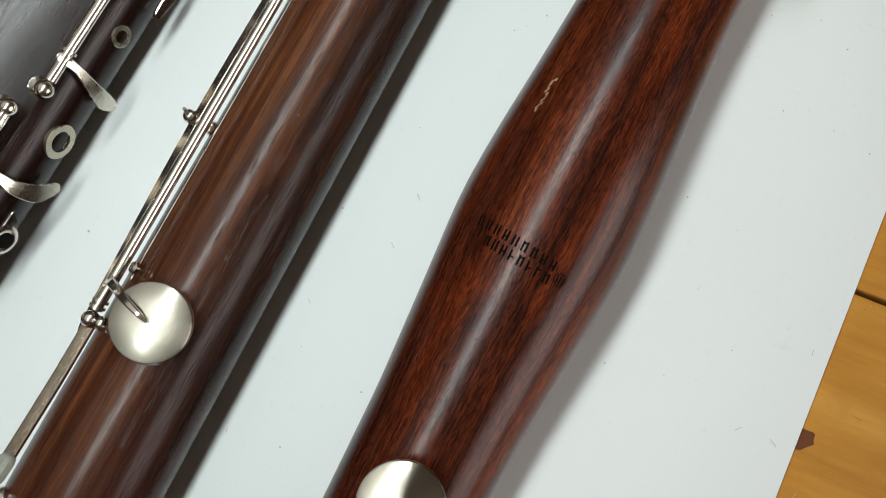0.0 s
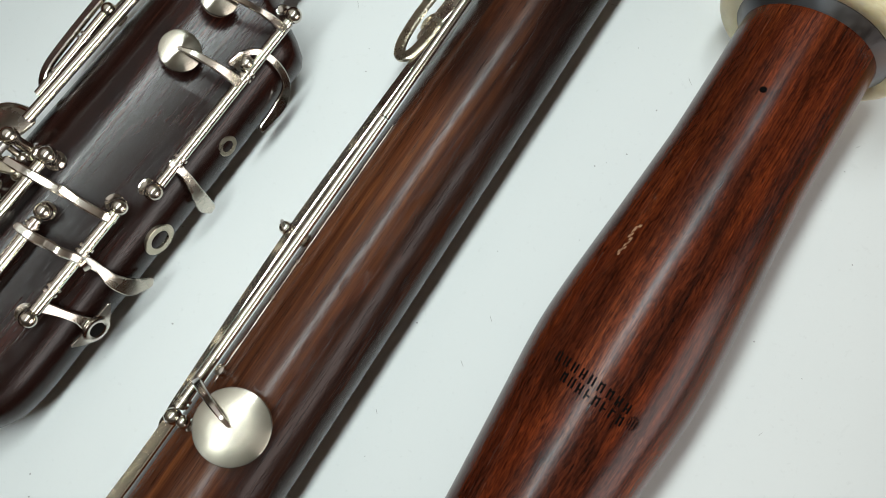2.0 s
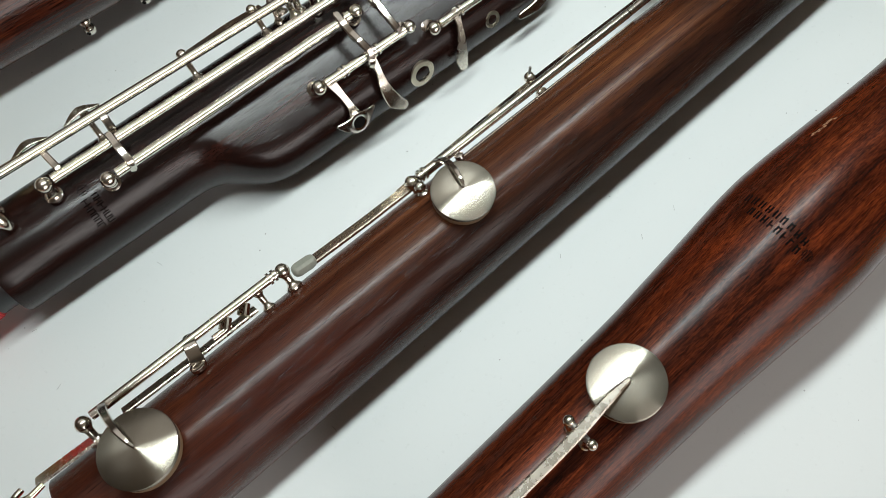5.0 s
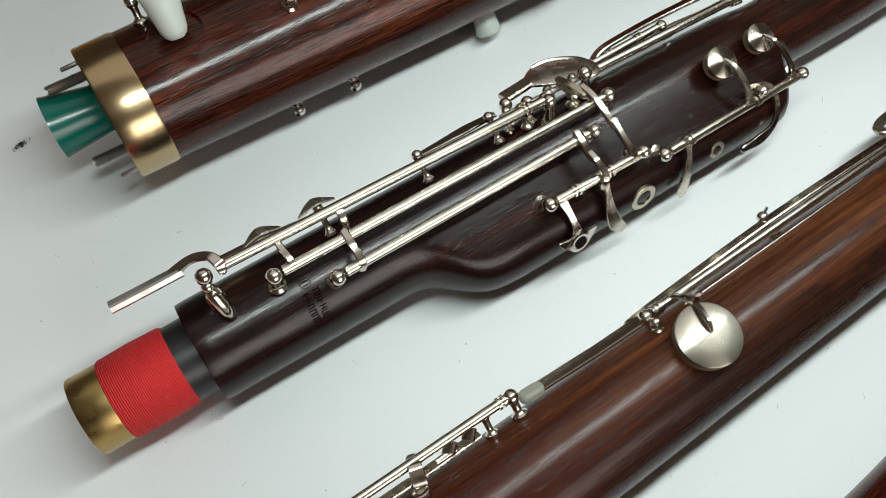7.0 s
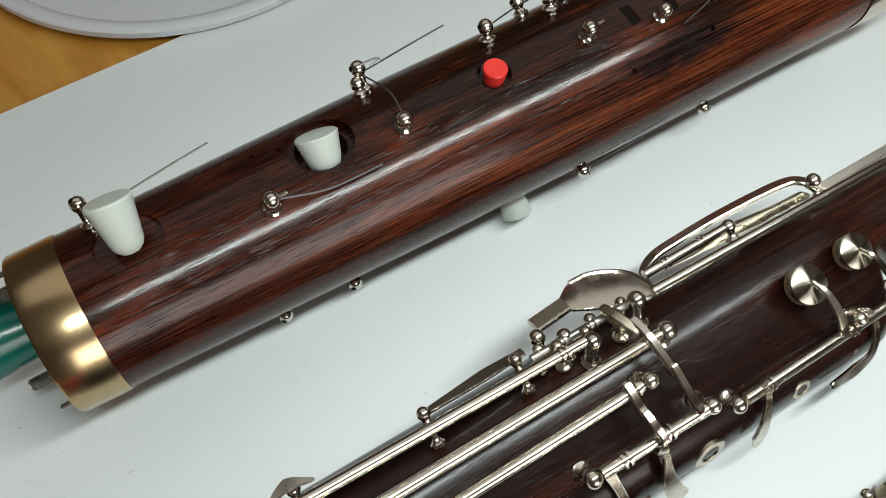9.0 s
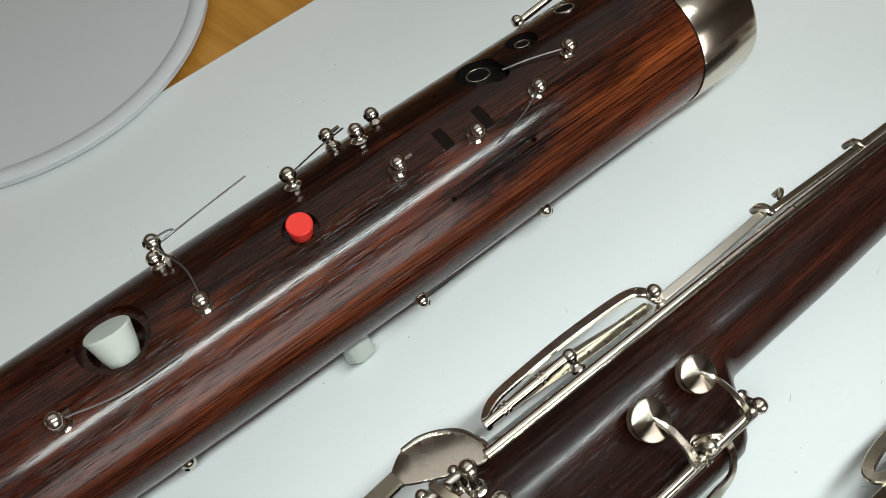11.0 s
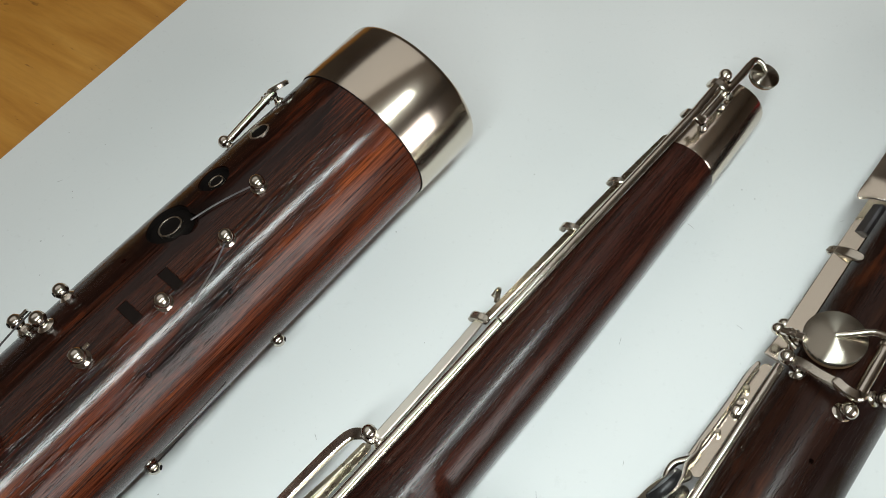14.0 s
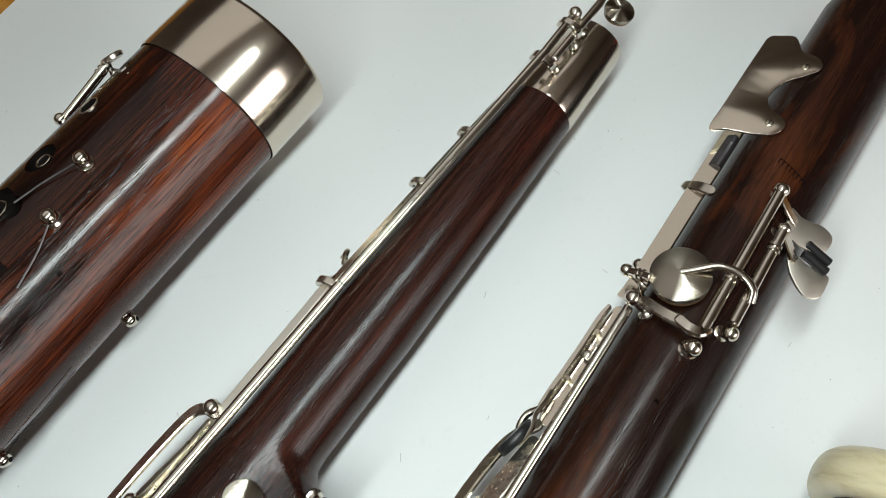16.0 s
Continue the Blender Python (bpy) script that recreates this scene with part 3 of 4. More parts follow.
def build_long():
    t = thing("long_joint", LONG, "brown rosewood bassoon long joint with nickel keys", "bassoon joint", "bassoon joints")
    prof = eased([(-170, 22.6), (-60, 22.2), (60, 21.2), (200, 20.3), (330, 19.8), (400, 19.6)], 8)
    r_at = lambda s: interp(prof, s)  # noqa: E731
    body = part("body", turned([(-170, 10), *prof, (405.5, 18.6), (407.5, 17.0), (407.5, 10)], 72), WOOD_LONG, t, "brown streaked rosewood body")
    part("tenon", turned([(-200, 12), (-200, 15.2), (-171, 15.4), (-169, 15.4), (-169, 10)], 48), THREAD, t, "tenon wound with red thread")
    part("tenon", turned([(407, 10), (407, 16.2), (438, 15.8), (439, 15.0), (439, 10)], 48), THREAD, t, "tenon wound with red thread")
    # the two large covered holes with their cups
    c1, c2 = Vector((0.8, 1.0, 27.4)), Vector((-138.8, 2.3, 29.3))
    n1, n2 = Vector((0, -0.06, 1)).normalized(), Vector((0, 0.08, 1)).normalized()
    cut(body, [drill(c1 - n1 * 3, n1, 13.2, 3.2), drill(c2 - n2 * 3, n2, 14.6, 3.5), drill(radial(99, r_at(211), 211), out_from(99), 0.9, 4, 4, 12)])
    pad_cup(t, c1, n1, 12.0, 2.2, 3.6)
    pad_cup(t, c2, n2, 13.4, 2.4, 3.6)
    part("arm", strap([(5.2, 20.3, 18.0), (5.0, 17.4, 23.0), (3.8, 11, 28.8), (2.2, 5.0, 30.8), (1.0, 1.2, 29.9)], 2.4, 1.8, (0.2, 0.4, 1), True, [3.4, 3.0, 2.4, 1.8, 1.0]), NICKEL, t)
    part("arm", strap([(-141, 25.0, 21.4), (-141, 20.4, 26.6), (-140.4, 12.4, 31.6), (-139.6, 6, 32.8), (-139, 2.6, 31.9)], 2.4, 1.6, (0.2, 0.4, 1), True, [3.4, 3.0, 2.4, 1.8, 1.0]), NICKEL, t)
    rod(t, (-5.0, 20.4, 16.6), (110, 19.8, 16.2), 1.9, collars=(0.02,))
    rod(t, (110.4, 19.8, 16.2), (236, 20.2, 15.8), 1.8)
    rod(t, (-146, 24.8, 20.6), (-68.5, 24.2, 19.6), 1.75, collars=(0.97,))
    # pillars
    for p, out, h, r in (((-8, 20.3, 16.8), (0, 0.75, 0.65), 7.5, 2.8), ((61.5, 27.2, 10.2), (0, 0.93, 0.35), 8, 2.4), ((-66.5, 23.9, 19.0), (0, 0.75, 0.65), 8, 2.8), ((-78, 24.2, 17.6), (0, 0.75, 0.65), 8, 2.2), ((-149.4, 24.4, 20.2), (0, 0.75, 0.65), 8.5, 2.9), ((241.6, 19.8, 12.6), (0, 0.85, 0.5), 6, 2.8), ((256.5, 26.0, 4.4), (0, 0.97, 0.22), 7, 2.6), ((231.7, -4.3, 23.6), (0, -0.2, 1), 5, 3.1), ((243.5, -12.2, 21.2), (0, -0.5, 0.85), 5.5, 2.7), ((298.5, -3.0, 24.0), (0, -0.15, 1), 6, 2.8), ((286.5, -10.2, 21.8), (0, -0.45, 0.9), 6, 2.5), ((-7.4, 16.2, 18.4), (0, 0.65, 0.76), 4, 2.3)):
        post(t, p, out, h, r)
    part("guide", lathe_at([(-5, 2.2), (-4, 2.2), (-3.4, 1.2), (-1.2, 1.2), (-0.6, 1.9), (0.6, 1.9), (1.2, 1.1), (1.21, 0.1)], (12.0, 15.6, 19.4), (0, 0.6, 0.8), 16), NICKEL, t)
    part("set_screw", wire([(61.5, 27.6, 12.0), (62.2, 28.2, 15.6)], 0.6), STEEL_SCREW, t)
    # flat long key bar with its cork and guides
    part("key_bar", strap([(-9, 20.8, 13.6), (-30, 21.2, 13.4), (-54, 22.4, 12.6), (-62, 22.6, 13.4)], 5.0, 1.6, (0, 0.5, 0.86), False), NICKEL_CAP, t, "flat brushed nickel key bar")
    part("key_cork", strap([(-56.5, 21.6, 15.4), (-61.5, 21.8, 15.8)], 5.2, 4.2, (0, 0.5, 0.86), True), CORK, t, "grey cork bumper")
    part("key_bar", strap([(-12, 22.6, 11.6), (4, 23.8, 9.8), (60, 25.2, 9.2), (110, 24.6, 9.2), (150, 23.6, 9.4)], 4.4, 1.4, (0, 0.62, 0.78), True), NICKEL_CAP, t, "flat brushed nickel key bar")
    part("key_bar", strap([(8, 15.9, 15.0), (50, 15.9, 14.6), (110, 16.0, 14.0)], 0.9, 1.2, (0, 0.7, 0.7), True), NICKEL, t)
    for s in (40, 54):
        part("guide", lathe_at([(-1, 1.0), (0.8, 1.0), (1.2, 0.6), (1.21, 0.1)], radial(43, r_at(s), s), out_from(43), 10), NICKEL, t)
    part("key_bar", strap([(-82, 20.6, 14.6), (-110, 20.4, 15.0), (-138, 20.8, 15.6)], 4.4, 1.3, (0, 0.6, 0.8), False), NICKEL_DULL, t, "dull flat nickel key bar")
    part("lug", strap([(-106, 25.6, 19.6), (-107, 22.2, 21.6), (-108.2, 17.8, 19.8), (-109, 15.4, 17.2)], 5.0, 1.1, (0.1, 0.4, 0.9), True, [4.6, 4.8, 5.2, 4.8]), NICKEL, t)
    part("lug_eye", lathe_at([(-0.6, 1.4), (-0.6, 3.0), (0.7, 3.0), (0.9, 2.6), (0.9, 1.6), (0.6, 1.3)], (-109.4, 15.4, 18.6), (0, 0.55, 0.84), 20), NICKEL, t)
    for s in (-84, -92):
        part("bracket", strap([(s, 23.5, 18.0), (s - 3, 20.6, 17.4)], 4.6, 2.4, (0, 0.55, 0.83), False), NICKEL, t)
    rod(t, (-100, 20.6, 17.0), (-92, 20.6, 17.0), 1.3)
    part("tail_plate", strap([(-150, 18.6, 17.6), (-164, 19.2, 17.4), (-172, 19.6, 17.0)], 5.2, 1.2, (0, 0.6, 0.8), False), NICKEL_SATIN, t)
    part("tail_hook", wire([(-170, 17, 19), (-176, 16, 20), (-180, 19, 19), (-177, 21, 17)], 1.2, 10, True), NICKEL, t)
    # rail and rollers along the left flank
    part("rail", strap([(322, 22.6, 10.4), (292, 22.6, 10.2), (247, 22.4, 9.8), (240, 23.0, 9.4)], 7.2, 1.6, (0, 0.22, 0.97), False), NICKEL_CAP, t, "long flat nickel rail")
    part("rail_clip", strap([(291.5, 18.0, 14.0), (292, 22.4, 12.0), (292.5, 26.8, 8.0)], 4.2, 2.0, (0, 0.72, 0.7), True), NICKEL_SATIN, t)
    part("rail_block", strap([(318, 21.4, 11.0), (303, 21.6, 11.0)], 5.0, 3.2, (0, 0.72, 0.7), False), STEEL, t)
    part("lever", strap([(234, 26.2, 11.4), (228, 26.8, 11.4), (214, 26.9, 11.2), (200, 27.4, 10.8), (192, 27.8, 10.2)], 2.2, 2.6, (0, 0.25, 0.97), True, [1.6, 2.2, 2.2, 2.4, 1.6]), NICKEL, t, "raised rim of a nickel lever")
    part("tray", strap([(235, 22.6, 9.0), (222, 23.0, 8.8), (206, 23.2, 8.6), (190, 23.6, 8.4)], 7.0, 1.0, (0, 0.2, 0.98), True, [5.0, 7.0, 7.0, 6.2]), NICKEL_CAP, t, "dull flat plate under the lever")
    for s in (224, 204.5):
        part("rail_screw", lathe_at([(-1.6, 1.0), (1.3, 1.0), (1.6, 0.7), (1.61, 0.1)], (s, 24.6, 10.4), (0, 0.3, 0.95), 10), NICKEL_DULL, t)
    part("hook_pin", lathe_at([(-3, 1.6), (-2, 1.1), (0, 1.1), (0.6, 1.7), (1.4, 1.7), (1.9, 1.0), (1.91, 0.1)], (215, 23.8, 11.0), (0, 0.3, 0.95), 14), NICKEL, t)
    part("hook_pin", wire([(218.4, 24.6, 11.8), (219.6, 23.4, 12.4), (218.0, 22.4, 12.4), (213.5, 22.6, 12.0)], 0.55, 8, True), NICKEL, t)
    part("hook_spring", wire([(198, 27.4, 11.4), (194, 26.8, 12.0), (188.5, 27.4, 12.4), (184, 26.2, 12.6), (180, 26.0, 12.2), (176.5, 27.0, 11.6)], 0.8, 8, True), NICKEL, t)
    part("thumb_roller", lathe_at([(-2.0, 3.0), (-1.8, 7.2), (-0.8, 7.9), (0.8, 7.9), (1.8, 7.2), (2.0, 3.0)], (179.0, 29.4, 6.0), (0.22, 0.95, 0.20), 32), EBONITE, t, "black thumb roller")
    part("thumb_ring", wire([(192, 27.4, 7), (188, 30.6, 5), (183, 30.6, 5), (178, 28, 7)], 1.3, 10, True), NICKEL, t)
    part("thumb_touch", strap([(186, 25.4, 8.6), (176, 31.0, 6.6), (158, 33.4, 5.8), (143, 33.2, 5.8), (136, 31.0, 6.4), (136.5, 27.6, 8.0), (143, 25.6, 9.0), (152, 25.0, 9.4)], 4.2, 2.0, (0, 0.5, 0.86), True), NICKEL_DULL, t, "looped nickel thumb touch")
    part("thumb_cup", lathe_at([(-2, 5.0), (0, 5.2), (0.6, 4.4), (0.2, 0.2)], (152, 27.4, 6.6), (0, 0.6, 0.8), 24), NICKEL, t)
    part("thumb_plate", strap([(180, 23.6, 9.6), (163, 25.0, 8.8), (146, 27.0, 7.8)], 8.0, 1.2, (0, 0.6, 0.8), True, [5, 8, 6]), NICKEL_SATIN, t)
    # cover plate with scalloped edge and two screws
    R = 21.4
    edge = [(361.0, 30.4), (364.8, 26), (366.2, 21), (361.2, 16.4), (360.6, 11.5), (358.8, 7.9), (355.2, 7.0), (350.6, 10.4), (345.5, 15), (341, 17.2), (335, 17.8), (331.5, 15.6), (330, 12.5), (328.6, 9), (325.4, 7.2), (321, 9), (318.4, 14), (317.2, 18), (315.5, 25), (313.2, 30.4), (325, 30.6), (345, 30.6)]
    plate("cover_plate", t, edge, lambda x, y: math.sqrt(R * R - 81) - (y - 9) * 0.13, 0.9, NICKEL_CAP, "bent nickel cover plate with scalloped edge")
    for s, y in ((354.3, 12.0), (324.8, 12.6)):
        z = math.sqrt(R * R - 81) - (y - 9) * 0.13
        n = Vector((0, 0.13, 1)).normalized()
        sc = part("screw", lathe_at([(-1, 1.5), (0.75, 1.5), (0.95, 1.1), (0.96, 0.1)], (s, y, z), n, 16), NICKEL_DULL, t)
        # dark strip painted in for the shade of the screw's groove
        part("slot", strap([Vector((s - 1.1, y, z)) + n * 0.95, Vector((s + 1.1, y, z)) + n * 0.95], 0.35, 0.2, n, False), DARK_HOLE, sc)
    part("plate_lug", strap([(362, 21.0, 8.6), (368, 21.0, 7.6)], 2.4, 1.6, (0, 1, 0.4), False), NICKEL_DULL, t)
    # upper key work
    rod(t, (236, -4.1, 26.4), (296, -3.1, 25.2), 2.0, collars=(0.38,))
    rod(t, (245.5, -11.2, 24.0), (285, -10.2, 23.0), 1.9, collars=(0.8,))
    n3 = out_from(79)
    c3 = Vector((252.6, 11.0, 24.0))
    cut(body, [drill(c3 - n3 * 4, n3, 11.2, 2.6)])
    pad_cup(t, c3, n3, 10.4, 2.4, 2.6)
    part("arm", wire([c3 + n3 * 1.2, (255.6, 6.6, 27.2), (259.4, 1.2, 28.4), (260.6, -5.6, 28.0), (258.4, -11.0, 26.6), (255.0, -12.4, 24.6)], 1.1, 10, True, 1.7), NICKEL, t)
    part("bridge", strap([(238.5, 20.0, 17.4), (238.2, 15, 21.2), (236.6, 8.2, 24.6), (236.2, 2.8, 26.6)], 4.0, 2.6, (0, 0.4, 0.9), True), NICKEL_SATIN, t)
    part("bridge", strap([(236.2, 3.4, 27.4), (235.2, 0.0, 28.2), (235.8, -3.6, 28.0), (238.5, -5.2, 26.4)], 3.8, 2.4, (0, 0.1, 1), True), NICKEL, t)
    post(t, (237.2, 20.2, 22.0), (0, 0.7, 0.7), 9, 2.7, "post")
    post(t, (246.6, 27.4, 18.0), (0, 0.85, 0.5), 9, 2.3, "post")
    rod(t, (246.6, 26.6, 18.4), (246.4, 18.6, 23.2), 1.5, collars=(0.5,))
    part("touch_stem", strap([(296, -3.6, 25.0), (294.5, -7.5, 21.6), (293.4, -12.0, 17.4)], 3.4, 1.6, (0.2, -0.5, 0.86), True), NICKEL, t)
    plate("touch", t, [(297.2, -8.6), (296.6, -14.0), (298.6, -20.5), (297.6, -25.0), (293.6, -26.2), (289.2, -24.4), (287.0, -18.0), (288.6, -10.6)], lambda x, y: 21.0 + 0.33 * y, 1.4, NICKEL_SOFT, "folded nickel touch plate")
    part("touch_stem", strap([(284, -11.5, 22.6), (283.4, -14.4, 18.6), (282.4, -18.0, 13.8)], 3.4, 1.6, (0, -0.6, 0.8), True), NICKEL, t)
    plate("touch", t, [(285.6, -14.6), (279.6, -17.2), (275.2, -22.0), (273.0, -27.4), (275.6, -31.2), (280.6, -31.6), (284.4, -30.6), (284.0, -25.4), (283.8, -20.6)], lambda x, y: 17.4 + 0.24 * y, 1.4, NICKEL_SOFT, "folded nickel touch plate")
    for s, y in ((286.0, -19.6), (289.6, -19.0)):
        part("roller", lathe_at([(0, 1.0), (0.4, 1.8), (10.2, 1.8), (10.6, 1.0)], (s, y, 14.6), (-0.10, -0.95, -0.30), 14), EBONITE, t, "black touch roller")
    random.seed(11)
    cells = []
    for i in range(8):
        a = 82 + i * 4.6
        cells += [(312 - i * 0.5, a, 0.35, 2.6), (312.6 - i * 0.5, a + 1.5, 1.0, 0.35)]
    bars(t, cells, 1, STAMP, r_at)
    return t


build_long()

# ---- wing joint ----


def build_wing():
    t = thing("wing_joint", WING, "dark rosewood bassoon wing joint crowded with nickel keys", "bassoon joint", "bassoon joints")
    core = [(-333, 20.3), (-250, 20.6), (-150, 20.6), (-70, 18.8), (-52, 17.0), (-30, 16.9), (0, 16.9), (60, 15.5), (113, 13.7)]
    lobe = [(-333, -0.5), (-256, 0.0), (-246, 2.5), (-236, 9.0), (-225, 14.5), (-212, 17.0), (-190, 18.2), (-150, 18.8), (-90, 19.6), (-72, 19.0), (-64, 13.0), (-57, 4.0), (-50, 0.0), (113, -0.5)]
    n = 88
    rings = []
    stations = [-333 + 3 * k for k in range(149)]
    for s in stations:
        if s > 113:
            break
        r = interp(core, s)
        ex = sum(interp(lobe, s + d) for d in (-4, -2, 0, 2, 4)) / 5
        k = min(max(ex / 18.0, 0.0), 1.0)
        k = k * k * (3 - 2 * k)
        # the wing: a second, smaller round off to one side, blended by their common skin
        cy, cz, r2 = -(22.0 * k), -4.0 * k, r + (15.6 - r) * k
        ring = []
        for i in range(n):
            th = 2 * math.pi * i / n
            c, q = math.cos(th), math.sin(th)
            if cy * c + cz * q + r2 > r:
                ring.append((s, cy + r2 * c, cz + r2 * q))
            else:
                ring.append((s, r * c, r * q))
        rings.append(ring)
    first = [(-333, y * 0.6, z * 0.6) for _, y, z in rings[0]]
    rings[0] = [(-332.4, y * 0.985, z * 0.985) for _, y, z in rings[0]]
    body = part("body", rings_mesh([first] + rings), WOOD_WING, t, "dark rosewood body with swollen wing")
    # tenon: black core, red thread winding, brass end
    part("tenon_core", turned([(-341, 12), (-341, 15.2), (-331, 15.4), (-331, 10)], 48), EBONITE, t, "black tenon core")
    part("thread_winding", turned([(-366, 12), (-366, 15.2), (-365, 15.9), (-354, 16.3), (-342, 16.1), (-340.6, 15.4), (-340.6, 12)], 64), THREAD, t, "red thread winding")
    part("tenon_end", turned([(-366, 12), (-366, 15.3), (-376.6, 15.4), (-377.4, 15.0), (-377.4, 13.4), (-372, 13.2), (-368, 13.2)], 64), OLD_BRASS, t, "old brass tenon end")
    part("cap", turned([(111, 12), (111, 13.75), (112, 14.0), (150.6, 12.7), (152, 12.4), (152, 11.6), (146, 11.4), (130, 11)], 64), NICKEL_CAP, t, "plain nickel top cap")

    # three long rods over the body with their pillars
    rod(t, (-312, 7.6, 36.4), (-174, 6.8, 32.6), 2.0, collars=(0.94,))
    rod(t, (-294, -3.1, 31.4), (-151, -2.7, 28.8), 2.0)
    rod(t, (-275, -13.3, 27.2), (-166, -12.9, 27.6), 2.0, collars=(0.97,))
    for p, out, h, r in (((-318, 6.6, 37.4), (0, 0.1, 1), 16, 3.1), ((-297.5, -3.2, 31.2), (0, -0.08, 1), 9.5, 3.1), ((-278.4, -13.6, 27.2), (0, -0.42, 0.9), 9, 3.1), ((-148.2, -2.6, 28.6), (0, -0.1, 1), 8, 3.1), ((-163, -12.8, 27.6), (0, -0.4, 0.9), 9, 2.9), ((-172, 5.6, 32.2), (0, 0.2, 1), 12, 3.0), ((-150, 10.8, 29.6), (0, 0.4, 0.9), 11, 3.1), ((-193.4, -26.8, 18.6), (0, -0.62, 0.78), 8, 3.1), ((-148.4, -27.9, 20.0), (0, -0.62, 0.78), 9, 2.9), ((-138, -31.0, 13.6), (0, -0.75, 0.66), 6, 3.1), ((-60, -30.6, 12.6), (0, -0.75, 0.66), 8, 2.9), ((-57.6, 19.6, 18.0), (0, 0.75, 0.65), 7, 2.9), ((-96, 21.6, 15.4), (0, 0.8, 0.6), 6, 2.6), ((-183, 18.4, 24.0), (0, 0.6, 0.8), 8, 2.8)):
        post(t, p, out, h, r)
    rod(t, (-190.5, -26.9, 18.8), (-150.5, -27.9, 20.0), 2.0, collars=(0.22, 0.62))
    rod(t, (-135, -31.0, 13.6), (-63, -30.6, 12.6), 2.0, collars=(0.14, 0.66))
    rod(t, (-143, 11.0, 27.6), (0, 8.6, 26.0), 1.85)
    rod(t, (0.4, 8.6, 26.0), (122, 5.2, 23.6), 1.85)
    rod(t, (-134, 22.0, 14.2), (-98, 21.8, 15.4), 1.7, collars=(0.25, 0.7))

    # small cups near the wing's upper end
    for c, out, r in ((Vector((-95.6, -13.5, 26.0)), out_from(115), 7.0), (Vector((-73.0, -12.4, 26.4)), out_from(114), 6.4)):
        pad_cup(t, c, out, r, 2.4, 2.6)
    part("arm", strap([(-95.4, -13.6, 27.2), (-94, -19, 26.6), (-92.4, -26, 21.6), (-91.4, -30.4, 15.4)], 2.6, 1.8, (0, -0.5, 0.86), True, [1.4, 2.4, 3.0, 4.0]), NICKEL_SATIN, t)
    part("arm", strap([(-72.8, -12.6, 27.4), (-70.6, -18, 27.0), (-68, -26, 21.6), (-66.6, -31.2, 14.2)], 2.4, 1.6, (0, -0.5, 0.86), True, [1.2, 2.0, 2.4, 3.4]), NICKEL, t)
    post(t, (-84.5, -29.8, 16.6), (0, -0.6, 0.8), 7, 2.6, "pivot", NICKEL_SATIN)
    # bridges between the rods
    part("bridge", strap([(-156.5, 4.6, 31.8), (-156, -1.5, 32.0), (-155.2, -9.5, 29.4), (-154.6, -15, 26.8)], 3.0, 2.2, (0, -0.2, 1), True), NICKEL, t)
    part("bridge", strap([(-154.2, -13.5, 28.4), (-154.2, -20, 26.0), (-153.6, -26, 23.0), (-153.2, -28.6, 20.0)], 3.0, 2.2, (0, -0.4, 0.9), True), NICKEL, t)
    part("bridge", strap([(-171, -11.2, 30.0), (-171, -16, 28.6), (-170.2, -21.5, 25.0)], 3.2, 2.2, (0, -0.4, 0.9), True), NICKEL, t)
    part("bridge", strap([(-170.4, -20, 26.6), (-170, -24.5, 25.8), (-169, -28.8, 22.4), (-170.2, -30.6, 17.4), (-171, -28.5, 14)], 3.0, 2.2, (0, -0.6, 0.8), True), NICKEL, t)
    part("lever", strap([(-291, 9.4, 34.5), (-290.4, 3.0, 34.4), (-289.8, -2.6, 33.0), (-290, -3.4, 30.0)], 2.6, 1.8, (0, -0.1, 1), True), NICKEL, t)
    part("lever", strap([(-268.5, -2.2, 33.2), (-268.6, -8, 32.4), (-268.4, -13.6, 29.6), (-269, -14.6, 26.0)], 3.0, 1.9, (0, -0.3, 1), True), NICKEL, t)
    part("lever", strap([(-266, 6.8, 35.0), (-266, 3.6, 33.6), (-266.4, 0.4, 29.6)], 3.0, 2.0, (0, 0.4, 0.9), True), NICKEL, t)
    for s in (-228, -195, -271):
        post(t, (s, 13.8, 29.4), (0, 0.8, 0.6), 11, 2.2, "pivot")
    # finger touches that hang over the wing's flank
    touch = part("ring_key", strap([(-188, -27.4, 17.4), (-186.8, -31.6, 13.0), (-186.0, -35.4, 8.4), (-186.0, -37.4, 5.2)], 3.0, 1.5, (0, -0.9, 0.42), True, [4.0, 3.0, 3.0, 5.0]), NICKEL, t, "open ring key")
    part("flare", strap([(-194.4, -37.8, 4.0), (-190.4, -39.2, 2.6), (-186.1, -39.6, 2.2), (-181.8, -39.4, 2.2), (-177.4, -38.4, 3.0)], 4.0, 1.1, (0, -0.95, 0.3), True, [1.8, 6.4, 7.6, 6.4, 1.8]), NICKEL, touch)
    part("ring", lathe_at([(-0.7, 2.6), (-0.7, 5.0), (0.5, 5.0), (0.8, 4.4), (0.8, 3.0), (0.5, 2.6)], (-186.1, -39.9, 2.2), (0, -0.95, 0.3), 28), NICKEL, touch)
    # near-black disc painting the shade inside the open ring
    part("bore_shade", lathe_at([(-1.2, 2.8), (0.72, 2.8), (0.73, 0.1)], (-186.1, -39.9, 2.2), (0, -0.95, 0.3), 20), DARK_HOLE, touch)
    part("spatula", strap([(-168.5, -28.5, 18.6), (-168.6, -32.6, 13.4), (-169.6, -36.8, 8.4), (-168.2, -40.4, 1.0), (-164.4, -42.0, -4.4)], 4.0, 1.3, (0, -0.92, 0.38), True, [3.2, 2.8, 4.6, 6.6, 4.4]), NICKEL_SATIN, t, "spoon-shaped finger touch")
